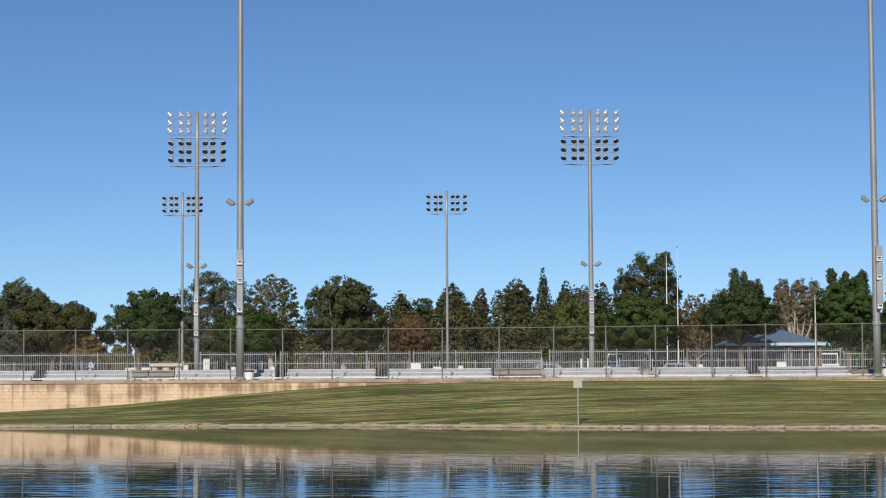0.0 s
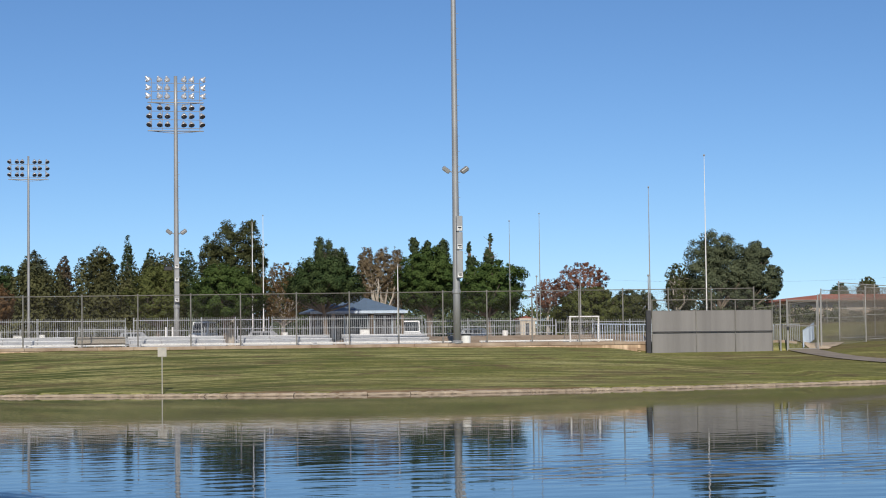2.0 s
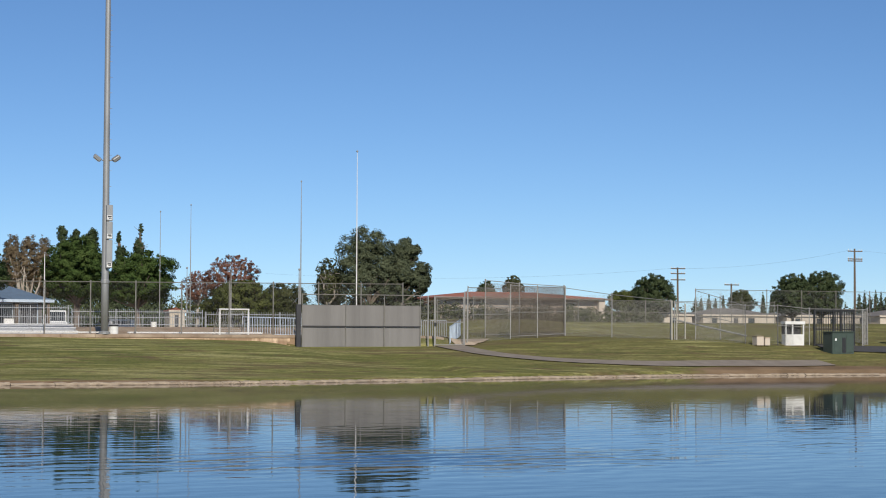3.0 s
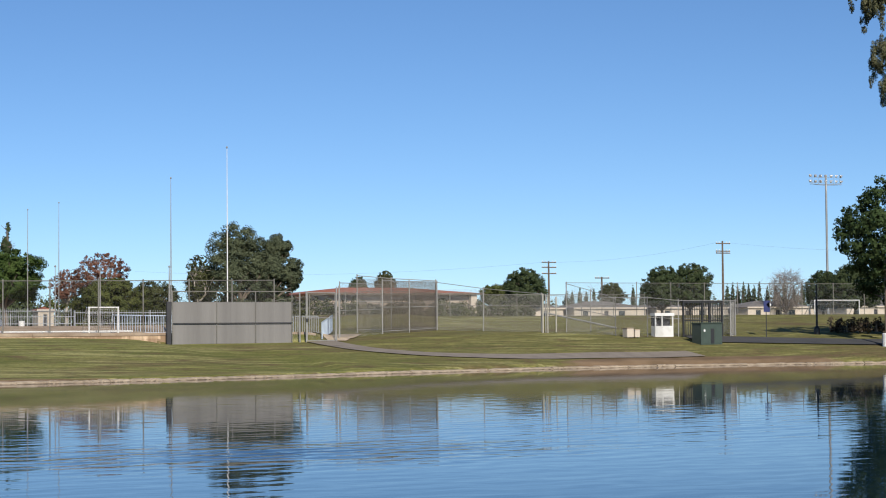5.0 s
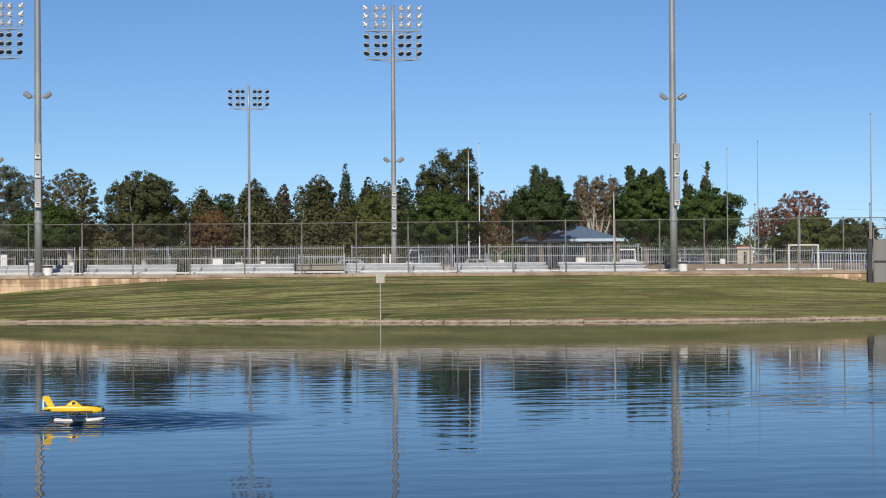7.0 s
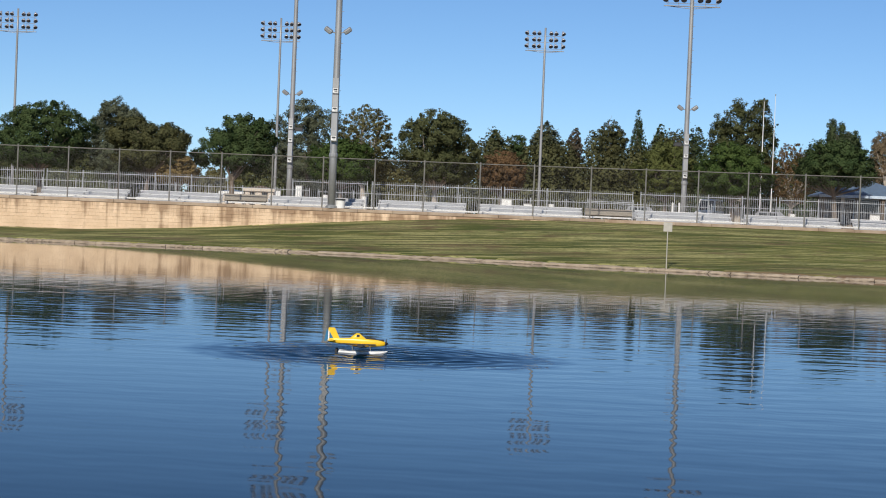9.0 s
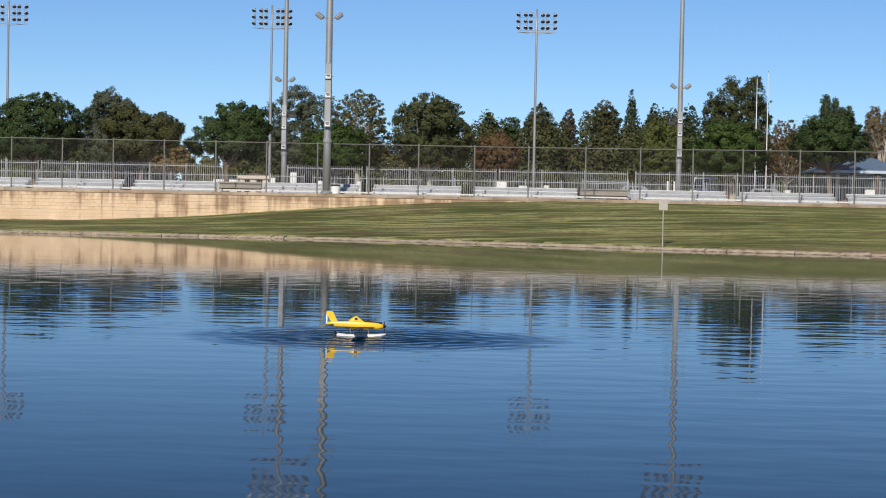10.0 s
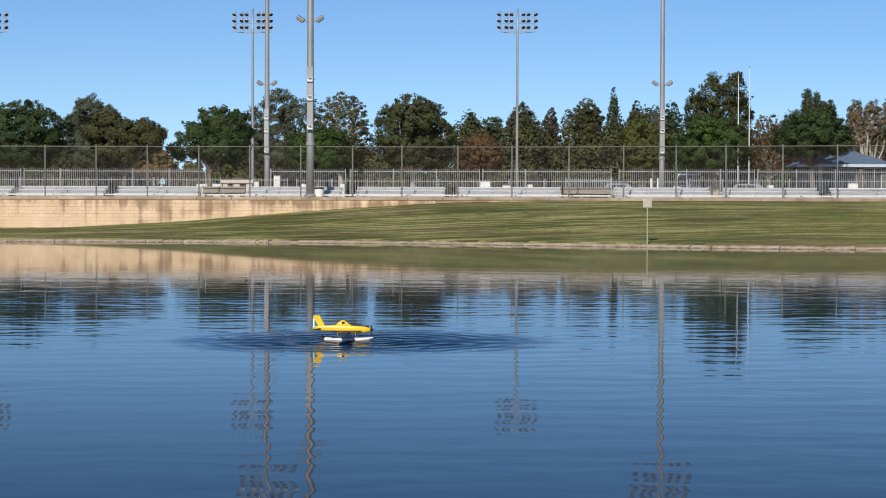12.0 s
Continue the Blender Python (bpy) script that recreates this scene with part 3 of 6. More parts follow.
def build_ground():
    xs = grid_lines(((-4000, -1000, 1000), (-1000, -200, 200), (-200, -60, 10), (-60, 100, 0.8), (100, 200, 10), (200, 1000, 200), (1000, 4000, 1000)))
    ys = grid_lines(((-3000, -500, 500), (-500, -20, 80), (-20, 12, 2), (12, 84, 12), (84, 112.3, 0.55), (112.3, 112.5, 0.2), (112.5, 150, 1.5), (150, 300, 25), (300, 1000, 175), (1000, 5000, 1000)))
    g = Geo()
    for y in ys:
        for x in xs:
            z = land(x, y)
            if 86 < y < 112.2 and z > 0.3:
                z += 0.03 * ease(0.8, 3.0, y - shore(x)) * noise.noise(Vector((x * 0.45, y * 0.45, 0)))
            g.v.append((x, y, z))
    n = len(xs)
    g.f = [(j * n + i, j * n + i + 1, (j + 1) * n + i + 1, (j + 1) * n + i) for j in range(len(ys) - 1) for i in range(n - 1)]
    me = g.mesh("ground", GROUND, True)
    worn = me.attributes.new("worn", "FLOAT", "POINT")
    for k, (x, y, z) in enumerate(g.v):
        d = y - shore(x) if 80 < y < WALL_Y and -70 < x < 110 else 99
        w = (0.22 + 0.43 * ease(2, 14, x) - 0.35 * ease(20, 30, x)) * math.exp(-max(0.0, d - 0.6) / (0.7 + 0.9 * ease(4, 12, x) * (1 - ease(22, 30, x)))) if d < 20 else 0.0
        if 50 < x < 78 and d < 8:
            w = max(w, ease(52, 60, x) * (1 - ease(72, 78, x)) * 0.8 * (1 - ease(1.4, 2.8, d)))
        worn.data[k].value = w
    ob = new("ground", me)
    tagged(ob, "mown lawn bank with dry yellow streaks, dirt field beyond", "lawn", "", "structure")


build_ground()
g = Geo()
g.box(-400, 150, 2, 101.5, -0.03, 0.0)
tagged(new("water", g.mesh("water", WATER)), "calm dark pond with small ripples and reflections", "pond", "", "structure")


def ribbon(name, pts, width, mat, lift, label, category):
    """A paved strip that follows the land."""
    g = Geo()
    pts = [Vector(p) for p in pts]
    fine = []
    for k in range(len(pts) - 1):
        p0, p1, p2, p3 = pts[max(k - 1, 0)], pts[k], pts[k + 1], pts[min(k + 2, len(pts) - 1)]
        for s in range(6):
            t = s / 6
            fine.append(0.5 * (2 * p1 + (p2 - p0) * t + (2 * p0 - 5 * p1 + 4 * p2 - p3) * t * t + (3 * p1 - p0 - 3 * p2 + p3) * t ** 3))
    fine.append(pts[-1])
    rings = []
    for k, p in enumerate(fine):
        d = (fine[min(k + 1, len(fine) - 1)] - fine[max(k - 1, 0)]).normalized()
        side = Vector((-d.y, d.x)) * width / 2
        row = []
        for s in (1, 0.5, 0, -0.5, -1):
            q = p + side * s
            row.append((q.x, q.y, land(q.x, q.y) + lift))
        rings.append(row)
    n = 5
    f = [(k * n + i, k * n + i + 1, (k + 1) * n + i + 1, (k + 1) * n + i) for k in range(len(rings) - 1) for i in range(n - 1)]
    g.add([p for r in rings for p in r], f)
    return tagged(new(name, g.mesh(name, mat, True)), label, category, "", "structure")


ribbon("path", [(45.6, 112.0), (45.8, 109.0), (46.6, 106.0), (49.2, 103.3), (54, 102.4), (60, 102.9), (63.5, 103.05), (67, 103.4)], 1.9, ASPH, 0.05, "worn grey asphalt footpath curving along the bank", "path")
ribbon("road", [(70.5, 109.4), (76.0, 108.0), (83, 105.9), (92, 103.2), (112, 98)], 3.0, ROAD, 0.07, "dark asphalt service road in tree shade", "road")
ribbon("pavement", [(46.2, 112.2), (48.0, 115.0), (50.2, 119.0)], 2.2, CONC, 0.06, "pale concrete walk behind the gate", "walkway")

# ---------------------------------------------------------------- fences


def wire_mesh(g, a, b, low, high, pitch, r):
    """Diamond mesh between two posts: crossing wires from low to high. a, b: (x, y)."""
    a, b = Vector((a[0], a[1])), Vector((b[0], b[1]))
    length = (b - a).length
    d = (b - a) / length
    nrm = Vector((-d.y, d.x))
    h = high - low
    step = pitch * 1.414
    for sgn in (1, -1):
        k = -h if sgn > 0 else 0.0
        while k < (length if sgn > 0 else length + h):
            s0, s1 = k, k + sgn * h
            t0, t1 = 0.0, 1.0
            lo, hi = (0 - s0) / (s1 - s0), (length - s0) / (s1 - s0)
            t0, t1 = max(t0, min(lo, hi)), min(t1, max(lo, hi))
            if t1 - t0 > 0.01:
                u0, u1 = s0 + (s1 - s0) * t0, s0 + (s1 - s0) * t1
                z0, z1 = low + h * t0, low + h * t1
                n = len(g.v)
                for u, z in ((u0, z0), (u1, z1)):
                    c = a + d * u
                    g.v += [(c.x + d.x * r, c.y + d.y * r, z), (c.x - d.x * r * 0.5 + nrm.x * r, c.y - d.y * r * 0.5 + nrm.y * r, z), (c.x - d.x * r * 0.5 - nrm.x * r, c.y - d.y * r * 0.5 - nrm.y * r, z)]
                g.f += [(n, n + 1, n + 4, n + 3), (n + 1, n + 2, n + 5, n + 4), (n + 2, n, n + 3, n + 5)]
            k += step


def chain_fence(pts, heights, label, base=None, rails=(1.0,), pitch=0.06, wire=0.0025, post_r=0.04, name="chain_link_fence", mat=POST, wmat=WIRE, bury=0.0):
    """A chain-link fence over the posts pts (x, y), with tops at heights (one, or one a post)."""
    hs = heights if isinstance(heights, (list, tuple)) else [heights] * len(pts)
    root = thing(name, (pts[0][0], pts[0][1], base if base is not None else land(*pts[0])), label, "fence")
    inv = root.matrix_basis.inverted()
    for (x, y), h in zip(pts, hs):
        z = base if base is not None else land(x, y)
        g = Geo().tube((x, y, z - bury), (x, y, h + 0.03), post_r, post_r, 8)
        g.lathe([(post_r * 1.3, h + 0.02), (post_r * 1.3, h + 0.06), (post_r * 0.4, h + 0.10)], 8, Matrix.Translation((x, y, 0)))
        part("post", g, mat, root, m=inv)
    for (p, h), (q, k) in zip(zip(pts, hs), zip(pts[1:], hs[1:])):
        zp, zq = (base, base) if base is not None else (land(*p), land(*q))
        for r in rails:
            part("rail", Geo().tube((*p, zp + (h - zp) * r), (*q, zq + (k - zq) * r), post_r * 0.62, None, 6), mat, root, m=inv)
        g = Geo()
        wire_mesh(g, p, q, min(zp, zq) + 0.05, min(h, k), pitch, wire)
        part("wire_mesh", g, wmat, root, m=inv)
    return root


POSTS = [-59.3, -56.35, -53.4, -50.45, -47.5, -44.55, -41.6, -38.65, -35.7, -32.75, -29.8, -26.85, -23.9, -20.95, -17.98, -15.05, -12.13, -9.16, -6.34, -3.15, -0.07, 3.17, 6.27, 9.24, 12.06, 15.27, 18.34, 21.23, 23.85, 26.48, 29.2, 32.07, 34.77, 37.6, 40.3, 43.0]
chain_fence([(x, 113.0) for x in POSTS], [5.13 if x < 0 else 5.13 + 0.006 * x for x in POSTS], "tall grey chain-link fence along the top of the retaining wall", 2.27)

# ---------------------------------------------------------------- retaining wall and shore edging


def block_mesh(w, h, d, seed):
    r = random.Random(seed)
    g = Geo().box(-w / 2, w / 2, 0, d, 0, h, 0.008)
    g.v = [(x + r.uniform(-0.002, 0.002), y + r.uniform(-0.006, 0.006), z) for x, y, z in g.v]
    return g


def retaining_wall():
    root = thing("retaining_wall", (-20, 112.35, 0), "tan stained concrete block retaining wall with a cap", "wall")
    root["kind"] = "structure"
    inv = root.matrix_basis.inverted()
    g = Geo()
    for k in range(96):
        x0, x1 = -60 + k, -59 + k
        if x1 > 36:
            break
        g.box(x0, x1, 112.33, 112.78, float(np.interp(x0, FOOT_X, FOOT_Z)) - 0.5, 2.08)
    part("mortar_core", g, material("wall mortar", (0.34, 0.23, 0.14), (0.24, 0.16, 0.10), 1.0, 0.9, bump=0.3), root, m=inv)
    # cap
    for k in range(48):
        x0 = -60 + 2 * k
        part("cap_stone", Geo().box(x0 + 0.006, x0 + 1.994, 112.285, 113.5, 2.085, 2.27, 0.015), CAPSTONE, root, m=inv)
    meshes = [block_mesh(0.3985, 0.193, 0.10, s).mesh("block", BLOCK) for s in range(4)]
    rest, count, rng = Geo(), 0, random.Random(8)
    for c in range(9):
        z = 2.07 - 0.198 * (c + 1)
        for k in range(240):
            x = -59.8 + 0.4 * k + (0.2 if c % 2 else 0)
            if x > 35.6 or z + 0.19 < float(np.interp(x, FOOT_X, FOOT_Z)) - 0.05:
                continue
            y = 112.30 + rng.uniform(-0.004, 0.004)
            if -32 < x < -2 and count < 300 and c < 5:
                part("block", meshes[rng.randrange(4)], None, root, m=inv @ pose(x, y, z))
                count += 1
            else:
                rest.box(x - 0.1992, x + 0.1992, y, y + 0.1, z, z + 0.193)
    tagged(part("blockwork", rest, BLOCK, root, m=inv), kind="stuff")


def shore_edging():
    root = thing("shore_edging", (0, 94, 0), "low weathered concrete edging along the waterline", "edging")
    root["kind"] = "structure"
    inv = root.matrix_basis.inverted()
    rng = random.Random(11)
    x = -60.0
    while x < 100:
        w = rng.uniform(0.5, 2.2)
        y0, y1 = shore(x), shore(x + w)
        a = math.atan2(y1 - y0, w)
        ln = math.hypot(w, y1 - y0) - rng.choice((-0.03, -0.02, 0.0, 0.025))
        h = rng.uniform(0.11, 0.14)
        # a footing at the water, a dark joint, and the slab lying on it
        prof = ((-0.22, -0.35), (-0.22, 0.006), (-0.17, 0.010), (-0.17, 0.022), (-0.20, 0.027), (-0.11, h * 0.75), (0.02, h), (0.55, h), (0.62, -0.1), (0.2, -0.35))
        n = 8
        rows = []
        for k in range(n + 1):
            chip = rng.choice((0, 0, 0, 0.02, 0.05, 0.09))
            rows.append([(ln * k / n, q + rng.uniform(-0.03, 0.03) + (chip if r > 0.025 and q < 0 else 0), r + (rng.uniform(-0.02, 0.01) - chip * 0.4 if 0.05 < r else 0)) for q, r in prof])
        g = Geo().loft(rows)
        part("edging_stone", g, EDGE, root, m=inv @ pose(x, y0, 0, 0, 0, math.degrees(a)))
        x += w


# ---------------------------------------------------------------- floodlights


def lamp_meshes():
    """Shell and lens of one floodlight, facing -y."""
    m = pose(0, 0, 0, 90, 0, 0) @ Matrix.Scale(0.74, 4)
    s = Geo().lathe([(0.30, 0.02), (0.31, 0.0), (0.28, -0.14), (0.20, -0.28), (0.11, -0.34), (0.10, -0.52), (0.04, -0.55)], 14, m)
    s.box(-0.02, 0.02, 0.12, 0.17, -0.30, 0.0)
    ln = Geo().lathe([(0.10, 0.02), (0.285, 0.022), (0.285, 0.028), (0.1, 0.04)], 14, m)
    # hood over the upper rim
    return s.mesh("lamp", SHELL, True), ln.mesh("lens", LENS)


LAMP, LAMP_LENS = lamp_meshes()


def lamp_bank(root, z0, rows, cols, width, gap, aim, lean):
    """Rows of floodlights on crossarms. aim: turn of the lamps about z; lean: degrees down."""
    for r in range(rows):
        z = z0 + r * gap
        g = Geo().tube((-width / 2, 0.0, z - 0.22), (width / 2, 0.0, z - 0.22), 0.022, None, 6)
        part("crossarm", g, STEEL, root)
        for k in range(cols):
            x = -width / 2 + width * k / (cols - 1)
            if cols % 2 == 0 and abs(x) < 0.5:
                x = math.copysign(0.62, x)
            turn = aim + (k - (cols - 1) / 2) * (24 if aim > 90 else 9) + (5 if (k + r) % 2 else -4)
            ob = part("lamp", LAMP, None, root, m=pose(x, -0.1 if aim < 90 else 0.1, z, 0, 0, turn) @ pose(0, 0, 0, lean, 0, 0))
            part("lens", LAMP_LENS, None, ob, "dark glass lens")
    for x in (-width / 2 + 0.2, -width / 4, width / 4, width / 2 - 0.2):
        part("strut", Geo().tube((x, 0, z0 - 0.42), (x, 0, z0 + (rows - 1) * gap + 0.1), 0.02, None, 5), STEEL, root)
    part("catwalk", Geo().box(-width / 2 - 0.1, width / 2 + 0.1, -0.12, 0.12, z0 - 0.46, z0 - 0.40, 0.01).tube((-width / 2, 0, z0 - 0.43), (0, 0, z0 - 0.62), 0.025, None, 5).tube((width / 2, 0, z0 - 0.43), (0, 0, z0 - 0.62), 0.025, None, 5), STEEL, root)


def side_lights(root, z):
    for s in (-1, 1):
        part("bracket", Geo().tube((0, 0, z - 0.1), (s * 0.42, -0.05, z - 0.02), 0.03, None, 6), STEEL, root)
        g = Geo().box(-0.24, 0.24, -0.16, 0.16, -0.10, 0.12, 0.035)
        g.box(-0.18, 0.18, -0.12, 0.12, -0.13, -0.10, 0.004)
        part("area_light", g, POLE, root, "small angled area light", m=pose(s * 0.55, -0.08, z + 0.06, 18, -s * 36, 0))


def ballast(root, z0, z1, x, r, w=0.36):
    """Three grey ballast cabinets strapped to a pole, each with a printed label."""
    n = 3
    cuts = (0, 0.45, 0.74, 1.0)
    for k in range(n):
        a, b = z0 + (z1 - z0) * cuts[k], z0 + (z1 - z0) * cuts[k + 1] - 0.04
        cab = part("ballast_box", Geo().box(x - w / 2, x + w / 2, -r - 0.26, -r - 0.02, a, b, 0.02), POLE, root)
        y = -r - 0.262
        part("label_plate", Geo().box(x - 0.14, x + 0.14, y - 0.006, y, a + 0.06, a + 0.30, 0.002), LABELW, cab, "white label with dark print")
        part("print_bar", Geo().box(x - 0.11, x + 0.11, y - 0.011, y - 0.006, a + 0.19, a + 0.27).box(x - 0.06, x + 0.11, y - 0.011, y - 0.006, a + 0.12, a + 0.16), BLACK, cab)


def light_tower(x, y, top, banks, label, width, r0=0.26, r1=0.12, area=None, cab=None, cabx=0.0, horn=0, steps=True):
    root = thing("floodlight_tower", (x, y, PLATEAU), label, "floodlight", "stadium floodlight towers")
    h = top - PLATEAU
    g = Geo().lathe([(r0 + (r1 - r0) * k / 8, h * k / 8) for k in range(9)], 14)
    part("pole", g, POLE, root, smooth=True)
    part("sleeve", Geo().lathe([(r0 * 1.02, 2.9), (r0 * 1.12, 2.95), (r0 * 1.12, 3.1), (r0 * 0.98, 3.15)], 12), POLE, root)
    part("base_collar", Geo().lathe([(r0 * 1.5, 0.02), (r0 * 1.5, 0.12), (r0 * 1.05, 0.2)], 12), POLE, root)
    for z, rows, cols, gap, aim, lean in banks:
        lamp_bank(root, z - PLATEAU, rows, cols, width, gap, aim, lean)
    if area:
        side_lights(root, area - PLATEAU)
    if cab:
        ballast(root, cab[0] - PLATEAU, cab[1] - PLATEAU, cabx, r0 * 0.85)
    if horn:
        part("horn_bracket", Geo().tube((0, 0, 6.0), (horn * 0.5, -0.1, 6.0), 0.03, None, 6), STEEL, root)
        part("horn_speaker", Geo().box(horn * 0.62 - 0.3, horn * 0.62 + 0.3, -0.35, 0.05, 5.75, 6.05, 0.03).box(horn * 0.62 - 0.36, horn * 0.62 + 0.36, -0.4, 0.1, 6.2, 6.25, 0.01), BLACK, root)
    if steps:
        g = Geo()
        for k in range(int(h / 0.9) - 4):
            z = 4 + 0.9 * k
            g.tube((r0 * 0.7, 0, z), (r0 * 0.7 + 0.14, 0, z), 0.012, None, 5)
        tagged(part("climbing_peg", g, STEEL, root), kind="stuff")
    return root


for tx in (-18.66, 11.2):
    light_tower(tx, 150, 22.7, ((18.97, 3, 6, 0.64, 0, 50), (21.12, 3, 6, 0.63, 180, 46)), "tall galvanised floodlight tower with two banks of lamps", 4.0, 0.215, 0.13, 10.85, (5.6, 9.0), 0.0, 1 if tx < 0 else -1)
for tx in (-54.6, -27.0, 0.4):
    light_tower(tx, 205, 21.8, ((19.85, 3, 6, 0.66, 0, 48),), "slim distant floodlight tower with one bank of lamps", 3.8, 0.16, 0.1, steps=False)
light_tower(178.6, 240, 25.0, ((24.0, 2, 7, 0.8, 180, 20),), "far floodlight tower with two rows of lamps", 5.4, 0.2, 0.14, steps=False)
for tx, cx in ((-11.54, 0.02), (24.58, 0.13)):
    light_tower(tx, 112.55, 27.2, ((25.0, 3, 6, 0.72, 180, 20),), "thick grey floodlight pole standing at the fence", 4.2, 0.225, 0.13, 12.3, (6.05, 9.7), cx)
retaining_wall()
shore_edging()

# ---------------------------------------------------------------- trees


def leaf_mesh(c, lean, soft, s, rng, mat, droop=0.0):
    """Three-cornered leaf sprays at c, turned roughly along lean and shaded along soft."""
    count = len(c)
    a = rng.normal(size=(count, 3))
    a[:, 2] -= droop
    a /= np.linalg.norm(a, axis=1)[:, None]
    b = np.cross(rng.normal(size=(count, 3)) * 0.55 + lean, a)
    b /= np.linalg.norm(b, axis=1)[:, None] + 1e-9
    v = np.stack([c - a * s, c + a * s * 0.4 - b * s * 0.8, c + a * s * 0.4 + b * s * 0.8], 1).reshape(-1, 3)
    nv = soft + rng.normal(size=(count, 3)) * 0.28
    nv = np.repeat(nv / (np.linalg.norm(nv, axis=1)[:, None] + 1e-9), 3, 0)
    me = bpy.data.meshes.new("crown")
    me.vertices.add(count * 3)
    me.loops.add(count * 3)
    me.polygons.add(count)
    me.vertices.foreach_set("co", v.astype(np.float32).ravel())
    me.loops.foreach_set("vertex_index", np.arange(count * 3, dtype=np.int32))
    me.polygons.foreach_set("loop_start", np.arange(0, count * 3, 3, dtype=np.int32))
    me.update(calc_edges=True)
    me.shade_smooth()
    me.normals_split_custom_set_from_vertices(nv.tolist())
    me.materials.append(mat)
    return me


def foliage(lobes, count, size, rng, mat, droop=0.0):
    """Leaf sprays scattered through ellipsoid lobes (cx, cy, cz, rx, ry, rz)."""
    lobes = np.array(lobes)
    vol = (lobes[:, 3] * lobes[:, 4] * lobes[:, 5]) ** 0.75
    pick = rng.choice(len(lobes), count, p=vol / vol.sum())
    d = rng.normal(size=(count, 3))
    d /= np.linalg.norm(d, axis=1)[:, None]
    rad = np.minimum(1.12, 0.25 + 0.75 * rng.random(count) ** 0.45 + 0.06 * rng.normal(size=count))
    c = lobes[pick, :3] + d * rad[:, None] * lobes[pick, 3:]
    return leaf_mesh(c, d * 1.5 + np.array([0, 0, 0.4]), d + np.array([0, 0, 0.3]), size * rng.uniform(0.6, 1.4, count)[:, None], rng, mat, droop)


def limbs(g, base, targets, r, rng):
    for t in targets:
        t = Vector(t)
        mid = base.lerp(t, 0.5) + Vector((rng.uniform(-0.4, 0.4), rng.uniform(-0.4, 0.4), rng.uniform(-0.2, 0.3)))
        g.tube(base, mid, r, r * 0.65, 6, False)
        g.tube(mid, t, r * 0.65, r * 0.2, 5, False)
        for _ in range(3):
            q = mid.lerp(t, rng.uniform(0.1, 0.7))
            g.tube(q, q + Vector((rng.uniform(-1, 1), rng.uniform(-1, 1), rng.uniform(0, 1.1))), r * 0.28, r * 0.08, 4, False)


TREE_SEED = [20]


def wobble(rng):
    """A smooth random field over angle and height, about -1 to 1."""
    ph, fr, am = rng.uniform(0, 6.283, 7), rng.integers(1, 5, 7), rng.uniform(0.4, 1.0, 7)
    vf = rng.uniform(2, 13, 7)
    return lambda a, q: float(np.sum(am * np.sin(fr * a + vf * q + ph)) / 2.6)


def outline(kind, q):
    """Half-width of a crown at height q, 0 at its foot and 1 at its tip."""
    if kind in ("round", "airy", "bare"):
        c = 0.40
        return math.sqrt(max(0.0, 1 - ((q - c) / (0.62 if q > c else 0.55)) ** 2))
    if kind == "lobed":
        return 0.94 * min(1.0, 0.62 + 0.9 * q) * math.sqrt(max(0.0, 1 - max(0.0, (q - 0.55) / 0.47) ** 2.6))
    if kind == "cypress":
        return min(1.0, 0.5 + 2.5 * q) * (1 - q) ** 0.75 * 0.95 + 0.05
    if kind == "pine":
        return 0.95 * (1 - q ** 1.5) ** 0.7 * (0.70 + 0.30 * math.sin(24 * q)) + 0.10
    return (0.80 + 0.20 * math.sin(9 * q + 0.6)) * (1 - q ** 2.6) ** 0.6 + 0.04


